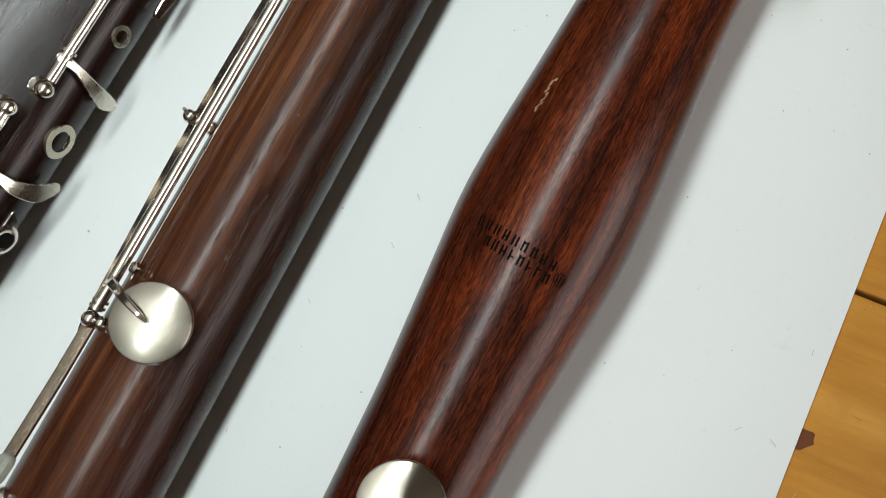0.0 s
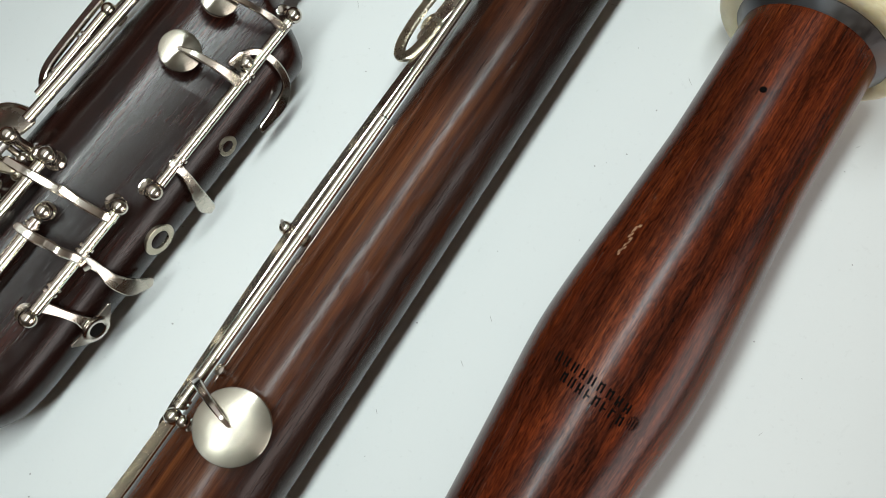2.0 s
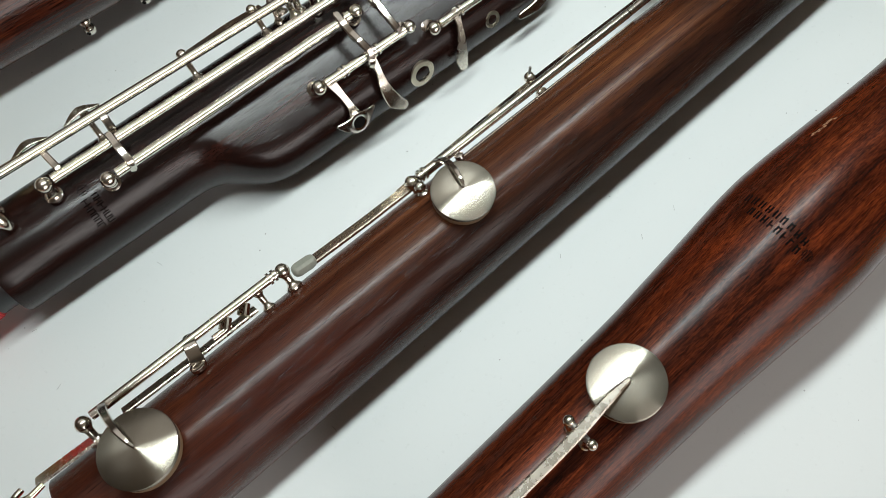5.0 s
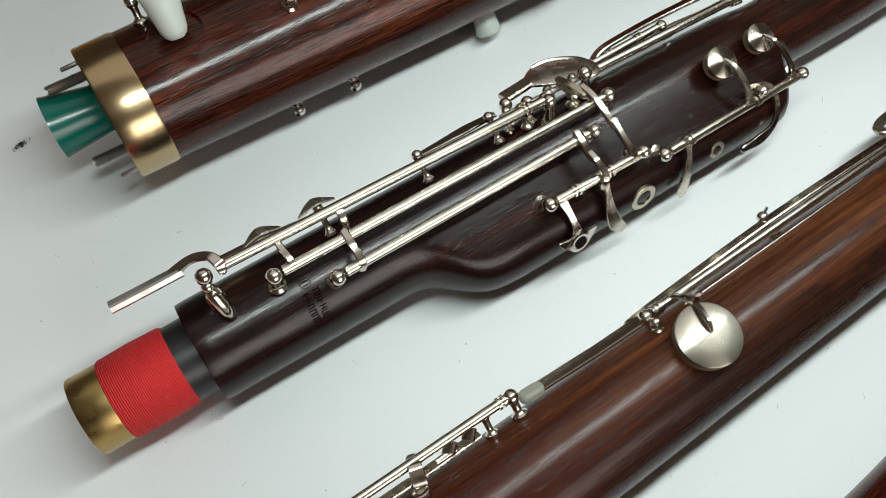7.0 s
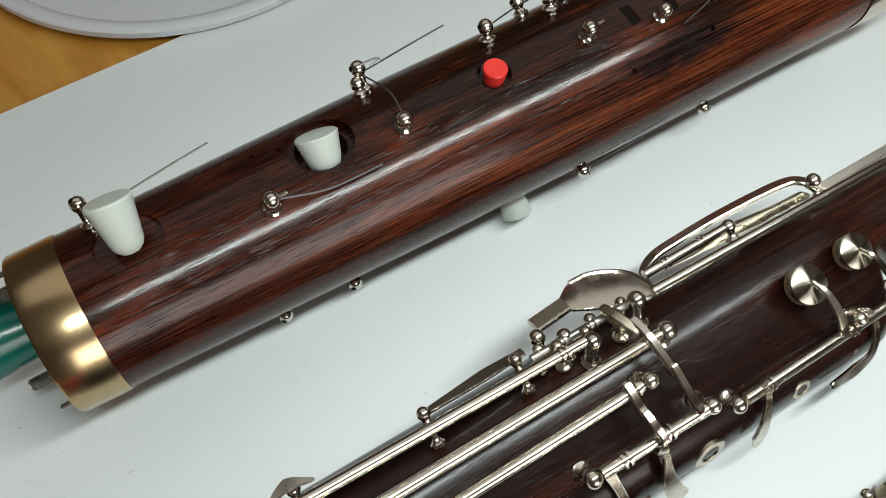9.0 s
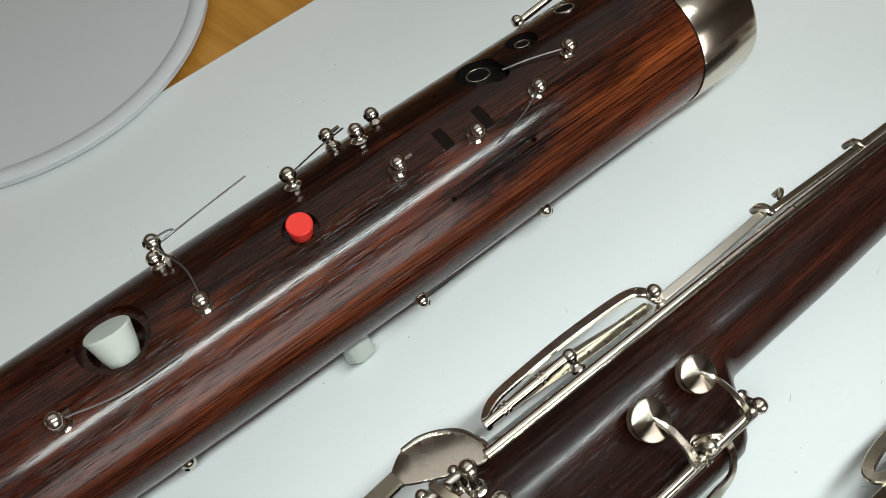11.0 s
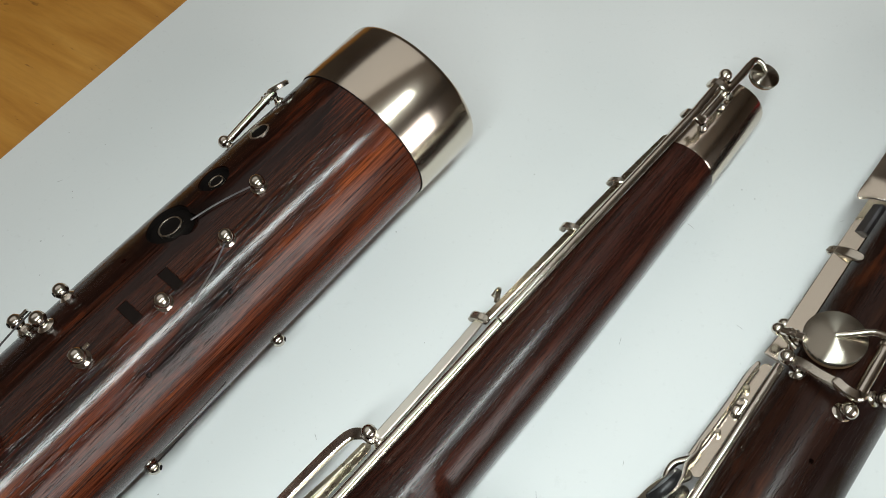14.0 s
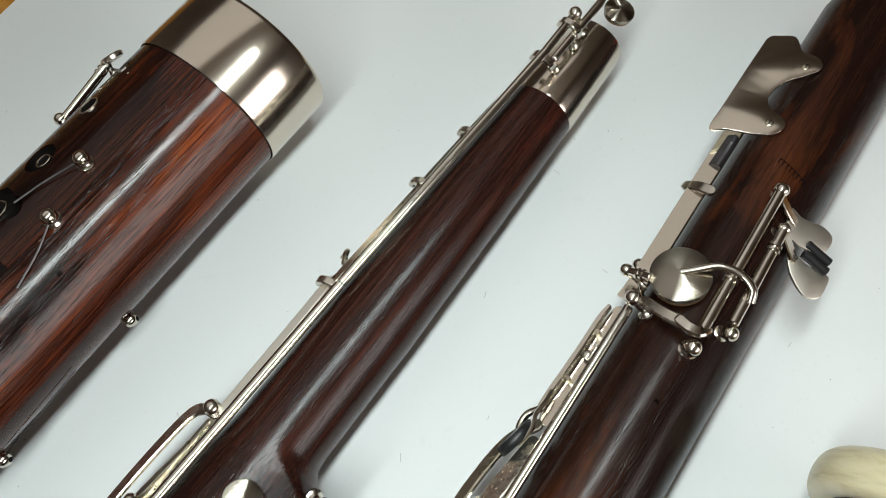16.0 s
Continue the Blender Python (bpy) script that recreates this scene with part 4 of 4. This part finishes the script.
    part("spatula", strap([(-126.8, -30.8, 15.4), (-127.3, -34.8, 10.8), (-129.4, -38.8, 4.4), (-131.0, -41.0, -3.0), (-130.8, -42.0, -8.0)], 4.0, 1.3, (0, -0.92, 0.38), True, [3.2, 2.8, 4.2, 6.0, 4.0]), NICKEL_SATIN, t, "spoon-shaped finger touch")
    part("spatula", strap([(-88.0, -26.0, 18.0), (-83.0, -27.0, 17.4), (-78.6, -29.6, 14.8), (-77.2, -34.6, 9.4), (-79.2, -39.2, 1.4), (-86.0, -40.4, -3.6), (-96.6, -40.6, -3.2)], 3.0, 1.4, (0, -0.85, 0.5), True, [2.2, 2.2, 2.4, 2.6, 3.0, 5.2, 3.0]), NICKEL, t, "curved finger touch")
    for s, y, z, r, wall in ((-109.8, -36.7, 1.5, 3.9, 1.7), (-150.0, -37.3, -0.6, 6.2, 2.6)):
        d = Vector((0, y + 22.0, z + 4.0)).normalized()
        tone_ring(t, Vector((s, -22.0, -4.0)) + d * 15.7, d, r, wall, 0.12, NICKEL_DULL)
    # thumb plate, loops and long bar on the far flank
    pl = plate("thumb_plate", t, [(-168.0, 26.6), (-160.6, 31.2), (-153.6, 30.8), (-147.0, 27.6), (-142.2, 23.0), (-140.2, 15.0), (-142.0, 10.4), (-149.0, 12.0), (-157.0, 15.4), (-168.0, 22.4)], lambda x, y: 24.0 - 0.28 * (y - 12), 1.3, NICKEL_SATIN, "shaped nickel thumb plate")
    part("plate_rim", wire([(-160.4, 31.2, 19.0), (-153.6, 30.8, 19.2), (-147, 27.6, 20.2), (-142.2, 23.0, 21.6), (-140.0, 16, 23.8), (-140.5, 11, 25.6)], 0.9, 8, True), NICKEL, pl)
    part("thumb_roll", strap([(-180.6, 23.4, 20.8), (-174, 23.9, 20.8), (-167.0, 24.5, 20.9)], 6.2, 2.6, (0, 0.3, 0.95), False), NICKEL_DULL, t, "straight grey touch end")
    part("loop_key", strap([(-59, 17.2, 17.0), (-59.6, 22.0, 16.2), (-66, 26.0, 14.4), (-92, 28.0, 13.0), (-115, 27.8, 12.6), (-125, 27.2, 11.8), (-130.6, 25.0, 9.8), (-131.4, 22.6, 7.6)], 3.4, 1.8, (0, 0.45, 0.9), True, [3, 4.2, 4.6, 4.4, 4.2, 4.0, 3.4, 3]), NICKEL, t, "long looped nickel lever")
    part("loop_inner", strap([(-62, 19.0, 13.4), (-75, 20.4, 11.6), (-99, 23.4, 9.4), (-118, 24.4, 7.8)], 2.6, 1.4, (0, 0.6, 0.8), True), NICKEL_DULL, t)
    part("flat_spring", strap([(-62, 17.6, 14), (-84, 20.0, 11.6), (-104, 22.6, 9.6), (-122, 23.4, 8)], 7.5, 0.6, (0, 0.4, 0.9), True, [4, 7, 8, 5]), NICKEL_DULL, t)
    part("long_bar", strap([(-56, 16.2, 17.0), (-40, 16.0, 17.4), (-22, 16.2, 16.8), (-4, 17.0, 15.2), (2, 17.4, 14.4)], 3.4, 1.7, (0, 0.12, 1), True, [3.4, 3.6, 3.5, 3.4, 2.8]), NICKEL_SOFT, t, "long flat nickel bar")
    part("long_bar", strap([(2, 15.6, 15.6), (40, 13.4, 16.0), (78, 11.6, 15.6), (108, 9.6, 15.4)], 3.6, 1.5, (0, 0.5, 0.86), True), NICKEL_DULL, t, "long flat nickel bar")
    for s, y, z, big in ((-1.0, 20.0, 14.6, 2.3), (50, 16.6, 14.6, 2.0), (78, 14.6, 14.6, 1.8)):
        part("guide_saddle", strap([(s, y + 0.8, z - 1.4), (s + 0.4, y - 0.2, z + 1.2), (s + 0.8, y - 2.6, z + 2.8), (s + 1.2, y - 4.8, z + 2.6)], 1.45 * big, 2.4, (0, 0.5, 0.86), True), NICKEL_SATIN, t)
    part("hook_guide", wire([(9, 17.2, 15.0), (12.4, 19.2, 14.8), (14.2, 20.4, 12.8), (11, 20.6, 11.4)], 1.1, 8, True), NICKEL_DULL, t)
    # clustered pivots under the thumb plate
    random.seed(3)
    for k, (s, y, z) in enumerate(((-186, 14.0, 26.6), (-181, 11.2, 28.0), (-176, 13.6, 25.8), (-170, 11.0, 27.4), (-165, 14.4, 24.6), (-159, 10.0, 28.4), (-153, 14.0, 25.4))):
        post(t, (s, y, z), (0.1 * (-1) ** k, 0.5, 0.86), 9, 2.0 + 0.35 * (k % 3), "pivot", NICKEL_DULL if k % 2 else NICKEL)
    rod(t, (-190, 12.4, 26.8), (-150, 12.2, 26.2), 1.3, mat=STEEL_SCREW, collars=(0.3, 0.6))
    part("lever", strap([(-161, 13.4, 30.0), (-160, 7.4, 32.0), (-158, 2.0, 31.6)], 3.4, 1.8, (0, 0.1, 1), True), NICKEL_DULL, t)
    part("cross_lever", strap([(-226, 14.2, 28.0), (-205, 15.6, 26.4), (-190, 16.4, 25.0)], 3.8, 1.3, (0, 0.3, 0.95), False, [2.4, 4.4, 3.0]), NICKEL, t)
    part("cross_lever", strap([(-310, 12.6, 31.6), (-296, 12.4, 31.0), (-278, 10.2, 31.6)], 3.6, 1.3, (0, 0.3, 0.95), True), NICKEL, t)
    for s in (-294, -272):
        part("leaf_spring", strap([(s - 7, 11.8, 33.4), (s, 14.2, 33.8), (s + 7, 12.2, 33.2)], 3.0, 0.8, (0, 0.3, 0.95), True, [1.2, 4.6, 1.2]), NICKEL_SATIN, t)
    # grip at the lower end
    grip = part("grip_bar", strap([(-349.6, 15.4, 33.4), (-336, 15.4, 33.2), (-323.5, 15.6, 33.0)], 6.4, 3.2, (0, 0.65, 0.76), False), STEEL_SCREW, t, "grey steel grip bar")
    part("grip_arm", strap([(-326, 15.6, 34.0), (-319, 15.6, 36.4), (-313.6, 12.6, 38.2), (-311.6, 8.0, 38.4), (-311.6, 6.0, 36.0)], 3.6, 2.0, (0, 0.2, 1), True, [4.4, 3.6, 3.4, 4.2, 3.2]), NICKEL, grip)
    post(t, (-318.6, 4.8, 33.0), (0, 0.1, 1), 13, 2.4, "post")
    part("drop_screw", lathe_at([(-6, 2.4), (-5, 2.9), (3, 2.9), (6, 2.0), (7, 1.0), (7.01, 0.1)], (-317.5, -0.5, 27.4), (0.15, -0.55, -0.82), 16), NICKEL, t)
    # key at the top cap
    for s in (118.8, 138.0):
        part("cap_saddle", strap([(s - 0.2, 9.2, 20.6), (s, 7.4, 23.2), (s, 4.0, 23.4), (s, 1.2, 22.2), (s, 0.4, 19.2)], 3.2, 2.0, (0, 0.3, 0.95), True), NICKEL, t)
    rod(t, (119, 2.0, 20.4), (157, 1.8, 19.6), 1.7)
    rod(t, (122.2, 5.6, 23.2), (141, 6.0, 22.6), 1.7)
    post(t, (144, 6.2, 22.4), (0, 0.35, 0.93), 10, 2.7)
    post(t, (122.4, 1.8, 20.2), (0, 0.1, 1), 6, 1.9)
    post(t, (136.0, 1.8, 20.0), (0, 0.1, 1), 6, 1.9)
    c4 = Vector((162.2, -4.3, 13.2))
    part("arm", wire([(156.5, 1.8, 19.6), (160.6, 1.8, 19.4), (162.6, -0.6, 17.8), (162.6, -3.0, 15.4), c4 + Z * 1.2], 1.4, 10, True, 0.8), NICKEL, t)
    pad_cup(t, c4, (0.12, -0.2, 1), 6.4, 1.8, 1.4)
    # stamped marks
    random.seed(9)
    cells = []
    for row in range(2):
        for i in range(6):
            a = 116 + i * 6.0
            s = -290.5 + row * 4.2 - (a - 116) * 0.02
            cells += [(s, a, 0.4, 2.8), (s + random.choice((-1.2, 0, 1.2)), a + 2.0, 1.5, 0.4)]
            if random.random() < 0.6:
                cells.append((s, a + 3.6, 0.4, 2.6))
    bars(t, cells, 1, STAMP, lambda s: interp(core, s))
    crest = [(-288.5 + 2.0 * math.cos(k * 0.45), 106 + 5.2 * math.sin(k * 0.45), 0.5, 0.5) for k in range(14)]
    bars(t, crest + [(-288.5, 104, 0.4, 2.4), (-288.5, 108, 0.4, 2.4)], 1, STAMP, lambda s: interp(core, s), "stamp_crest")
    return t


build_wing()

# ---- boot joint ----


FELT = plain("black_felt", (0.010, 0.007, 0.006), 0.95, 0.4, 600, 0.2)
FELT.node_tree.nodes["Principled BSDF"].inputs["Specular IOR Level"].default_value = 0.05


def build_boot():
    t = thing("boot_joint", BOOT, "striped rosewood bassoon boot with keys removed and plugged holes", "bassoon joint", "bassoon joints")
    W, H = 1.03, 0.92
    prof = eased([(-209, 28.8), (-150, 30.4), (-100, 31.6), (0, 33.0), (128.5, 33.0)], 8)
    r_at = lambda s: interp(prof, s)  # noqa: E731

    def skin(ang, s, dr=0.0):
        r = r_at(s) + dr
        return Vector((s, r * W * math.cos(radians(ang)), r * H * math.sin(radians(ang))))

    def normal(ang):
        return Vector((0, math.cos(radians(ang)) / W, math.sin(radians(ang)) / H)).normalized()

    def angle_of(y, z):
        return math.degrees(math.atan2(z / H, y / W))

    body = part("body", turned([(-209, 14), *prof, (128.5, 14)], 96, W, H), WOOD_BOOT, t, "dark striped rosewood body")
    P1, P2, PR = (91, -188), (86, -118), (96, -50)
    holes = [drill(skin(P1[0], P1[1], -1.2), normal(P1[0]), 11.8, 0.6), drill(skin(P2[0], P2[1], -1.0), normal(P2[0]), 12.6, 2.6), drill(skin(P2[0], P2[1], -1.0), normal(P2[0]), 9.6, 8), drill(skin(PR[0], PR[1]), normal(PR[0]), 6.6, 3.0)]
    rings = ((60, 92, 0, 4.4), (65, 66, 6.8, 3.3), (68, 42.0, 9.4, 5.0))
    for a, s, rec, r in rings:
        holes.append(drill(skin(a, s), normal(a), rec or r, 3.4))
    holes.append(drill(skin(80, 46), normal(80), 5.0, 2.8))
    for a, s in ((132, 39), (134, 0), (66, 22), (74, -63), (70, -140), (76, -131)):
        holes.append(drill(skin(a, s), normal(a), 1.05, 4, 6, 14))
    for a, s in ((101, 28), (99, 10.5)):
        o, n = skin(a, s), normal(a)
        tan = Vector((0, -n.z, n.y))
        holes.append(strap([o - tan * 4.6 + n * 2, o + tan * 4.6 + n * 2], 4.6, 6.4, n, False))
        part("felt_strip", strap([o - tan * 4.4 - n * 0.8, o + tan * 4.4 - n * 0.8], 4.4, 0.8, n, False), FELT, t, "black felt strip in a slot")
    cut(body, holes)
    for a, s, rec, r in rings:
        if rec:
            # near-black ring over the countersink's wall and floor
            part("recess", lathe_at([(-3.3, r + 0.9), (-3.3, rec - 0.05), (-0.9, rec - 0.05), (-0.9, rec - 0.25), (-3.0, rec - 0.35), (-3.0, r + 0.9)], skin(a, s), normal(a), 28), DARK_HOLE, t, "near-black lining in the countersink round a tone hole")
        tone_ring(t, skin(a, s, -2.6 if rec else 0), normal(a), r, 0.8, 1.2 if rec else 0.35)
    # plugs
    part("plug", lathe_at([(-3, 3.0), (-1.6, 4.6), (0.4, 5.5), (13, 7.5), (14.6, 7.9), (15.4, 7.4), (15.7, 5), (15.75, 0.3)], (-188.0, -2.4, 29.2), (0.05, 0.72, 1), 40), WHITE_PLUG, t, "translucent white silicone stopper", True)
    part("plug", lathe_at([(-4, 4.4), (-1, 5.6), (0.6, 6.2), (8.4, 7.7), (9.2, 7.9), (9.8, 7.4), (10.0, 5), (10.05, 0.3)], skin(P2[0], P2[1], -6.0) + Vector((-0.5, -3.2, 0)), Vector((0.06, 0.75, 1)), 40), WHITE_PLUG, t, "translucent white silicone stopper")
    part("plug", lathe_at([(-3, 3.7), (4.2, 4.6), (4.8, 4.2), (4.75, 2)], skin(PR[0], PR[1], -1.2), normal(PR[0]), 32), RED_PLUG, t, "red rubber stopper")
    part("plug", lathe_at([(-2, 5.0), (10, 6.2), (10.6, 5.6), (10.5, 3)], skin(-130, -51, -1), normal(-130), 32), WHITE_PLUG, t, "translucent white silicone stopper")
    # lower end: brass band, screws and green cone
    part("band", turned([(-209, 20), (-209, 29.2), (-210, 29.5), (-225, 29.2), (-226, 28.7), (-226, 27.0), (-222, 26.6), (-221, 14)], 96, W, H), BRASS, t, "brushed brass end band")
    part("cone", lathe_at([(0, 9.6), (25, 13.2), (26.4, 13.5), (26.4, 12.2), (20, 11.4), (0, 9)], (-221, 10.0, -6.5), (-1, 0.06, 0.0), 48), GREEN, t, "dark green rubber cone")

    def threaded(a, r, n):
        bm = lathe_at([p for k in range(n) for p in ((k * 0.8, r), (k * 0.8 + 0.4, r - 0.55))] + [(n * 0.8, r * 0.8), (n * 0.8 + 0.4, 0.2)], a, (-1, 0, 0), 18)
        return part("bolt", bm, STEEL_SCREW, t, "threaded steel bolt")

    threaded((-222, 15.6, 9.0), 2.5, 25)
    threaded((-222, -4.0, -18.5), 2.5, 23)
    for y, z in ((24.4, 8.0), (-19.0, -15.5)):
        part("pin", lathe_at([(0, 1.0), (9.6, 1.0), (10.2, 0.6), (10.21, 0.1)], (-223, y, z), (-1, 0, 0), 12), STEEL_SCREW, t)
    part("cap", turned([(125.6, 20), (125.6, 33.4), (126.2, 33.7), (156.6, 33.8), (157.6, 33.6), (158.4, 33.0), (158.6, 32.0), (158.6, 10)], 96, W, H), NICKEL_CAP, t, "wide nickel end cap")
    part("cap_seam", turned([(125.2, 32), (125.2, 33.3), (125.7, 33.4), (125.7, 32)], 96, W, H), DARK_HOLE, t)
    # bare pillars where the keys were taken off
    for y, z, s, r, hole in ((-8.0, 33.6, -90, 3.0, (1, 0.2, 0)), (-15.0, 34.2, -143, 3.0, None), (-12.6, 32.8, 20.6, 3.0, None), (-11.2, 32.6, 51.4, 3.0, None), (-4.0, 33.2, 73.6, 3.0, None), (-7.0, 35.0, -10.7, 3.0, (1, 0, 0.3)), (16.0, 32.4, -41.4, 3.0, (-1, 0, 0.4)), (28.6, 23.6, -18, 2.9, (-1, 0, 0.4)), (17.2, 31.4, -11.6, 3.0, None), (24.4, 25.2, -0.1, 2.9, (-1, 0, 0.3)), (24.4, 30.2, -91, 3.0, (-1, 0, 0.4)), (20.5, 27.2, -93.5, 2.8, None), (-22.0, -24.8, -152.4, 2.9, (-0.6, -0.8, 0)), (-23.0, -25.4, -123.7, 2.9, (-0.6, -0.8, 0)), (-31.4, -15.0, -23.2, 2.9, (0.6, -0.8, 0)), (-30.4, -17.0, 41.3, 2.9, (0.7, -0.7, 0)), (18.4, 31.4, -196.5, 2.8, (-0.5, 0.2, 0.8))):
        a = angle_of(y, z)
        n = normal(a)
        h = max(4.0, (Vector((s, y, z)) - skin(a, s)).dot(n))
        post(t, (s, y, z), n, h, r, "post", None, hole)
    # small key left in place by the cap
    rod(t, (86, 34.6, 12.0), (112, 33.0, 18.4), 1.6, "key_rod", None, (0.85,))
    rod(t, (88, 36.2, 9.0), (112, 35.4, 13.8), 1.0, "key_rod")
    post(t, (84.4, 36.0, 11.4), normal(12), 5, 2.6)
    post(t, (111, 33.2, 17.6), normal(28), 5, 2.2)
    part("key_touch", lathe_at([(-1.0, 4.6), (0.4, 5.0), (1.0, 4.4), (0.6, 0.2)], (114.5, 32.4, 19.4), (0.2, 0.72, 0.62), 26), NICKEL_SATIN, t, "small oval key touch")
    # needle springs standing free
    for pts in (((-90, 23.4, 28.6), (-70, 27.0, 27.6), (-52, 28.6, 28.4)), ((-180, 14.0, 32.6), (-165, 16.4, 33.0), (-151, 18.4, 33.2)), ((-91, 20.4, 30.4), (-88, 6.0, 33.4), (-89, -6.0, 33.0)), ((-141, -15.6, 34.0), (-124, -17.4, 29.6), (-104, -17.2, 28.8)), ((-41, 16.2, 31.6), (-24, 22.0, 28.6), (-12, 26.0, 25.4)), ((51, -12.0, 32.2), (40, -15.4, 29.4), (27, -18.2, 27.6)), ((73, -3.4, 32.2), (60, 1.8, 31.4), (48, 5.0, 31.0)), ((-23, -31.6, -14.0), (-6, -33.4, -9.6), (16, -34.4, -6.4))):
        part("needle_spring", wire(pts, 0.36, 6, True), STEEL, t, "thin blued needle spring")
    for y, z, s in ((28.6, 23.6, -18), (-7.0, 35.0, -10.7), (-15.0, 34.2, -143)):
        part("spring_stub", wire([(s, y, z), (s + 5.5, y - 0.6, z + 1.4)], 0.75, 8), NICKEL, t)
    part("spring_stub", wire([(-92, 23.0, 33.0), (-85, 22.0, 34.0), (-83.6, 21.0, 33.4), (-88, 20.6, 33.0)], 0.4, 6, True), STEEL, t)
    return t


build_boot()

# ---- things on the paper and beside it ----


def build_dish():
    seg = 96
    base = Matrix.Translation((-0.4745, 0.2368, -0.0038))
    t = thing("container_lid", base, "round white enamelled lid overlapping the paper's edge", "lid")
    panel = [(0.0, 0.0075), (70, 0.0075), (109.6, 0.0075), (109.6, 0.0052), (60, 0.0050), (0.0, 0.0050)]
    rim = [(109.8, 0.0076), (111, 0.0088), (114, 0.0092), (117.6, 0.0090), (118.8, 0.0080), (118.8, 0.0050), (117.5, 0.0040), (112, 0.0040), (109.8, 0.0046)]

    def round_skin(prof):
        return rings_mesh([[(max(r, 0.2) * math.cos(2 * math.pi * i / seg), max(r, 0.2) * math.sin(2 * math.pi * i / seg), z / MM) for i in range(seg)] for r, z in prof], False)

    part("panel", round_skin(panel), DISH_MAT, t)
    part("rim", round_skin(rim + rim[:1]), DISH_MAT, t, "rolled white rim")
    return t


build_dish()


def build_marks():
    random.seed(21)
    bm = bmesh.new()
    for k in range(90):
        a = random.gauss(0, 1), random.gauss(0, 1)
        x, y = -366.8 + a[0] * 0.9 + a[1] * 0.5, -25.5 + a[1] * 1.9
        r = random.uniform(0.08, 0.38)
        bm.faces.new([bm.verts.new(Vector((x + r * math.cos(j * 1.05), y + r * 1.3 * math.sin(j * 1.05), 0.02)) * MM) for j in range(6)])
    tagged(part("soot_smudge", bm, SOOT, None, smooth=False), "dark sooty smudge rubbed into the white paper", "smudge")
    lint = bmesh.new()
    for k in range(260):
        x, y = random.uniform(-330, 190), random.uniform(-120, 330)
        if random.random() < 0.72:
            r = random.uniform(0.12, 0.4)
            lint.faces.new([lint.verts.new(Vector((x + r * math.cos(j * 1.26) * random.uniform(0.6, 1.3), y + r * math.sin(j * 1.26), 0.03)) * MM) for j in range(5)])
        else:
            a, n = random.uniform(0, 6.28), random.uniform(1.0, 3.2)
            c = random.uniform(-0.6, 0.6)
            w = 0.09
            pts = [(x + u * n * math.cos(a) - c * u * u * math.sin(a), y + u * n * math.sin(a) + c * u * u * math.cos(a)) for u in (0, 0.33, 0.66, 1)]
            nx, ny = -math.sin(a) * w, math.cos(a) * w
            q = [lint.verts.new(Vector((px + nx, py + ny, 0.03)) * MM) for px, py in pts] + [lint.verts.new(Vector((px - nx, py - ny, 0.03)) * MM) for px, py in reversed(pts)]
            lint.faces.new(q)
    tagged(part("lint", lint, plain("grey_lint", (0.42, 0.42, 0.41), 0.8), None, smooth=False), "scattered grey dust specks and fibres on the paper", "lint", kind="stuff")
    table_ob = bpy.data.objects["table"]
    back = table_ob.matrix_basis.inverted()
    kb = bmesh.new()
    kb.faces.new([kb.verts.new(back @ (Vector((151.7 + 4.4 * (1 + 0.2 * math.sin(1.1 * j)) * math.cos(j * 0.3), -31.2 + 3.9 * (1 + 0.15 * math.cos(0.9 * j)) * math.sin(j * 0.3), -3.9)) * MM)) for j in range(21)])
    part("knot", kb, KNOT, table_ob, "dark brown pine knot", False)


build_marks()
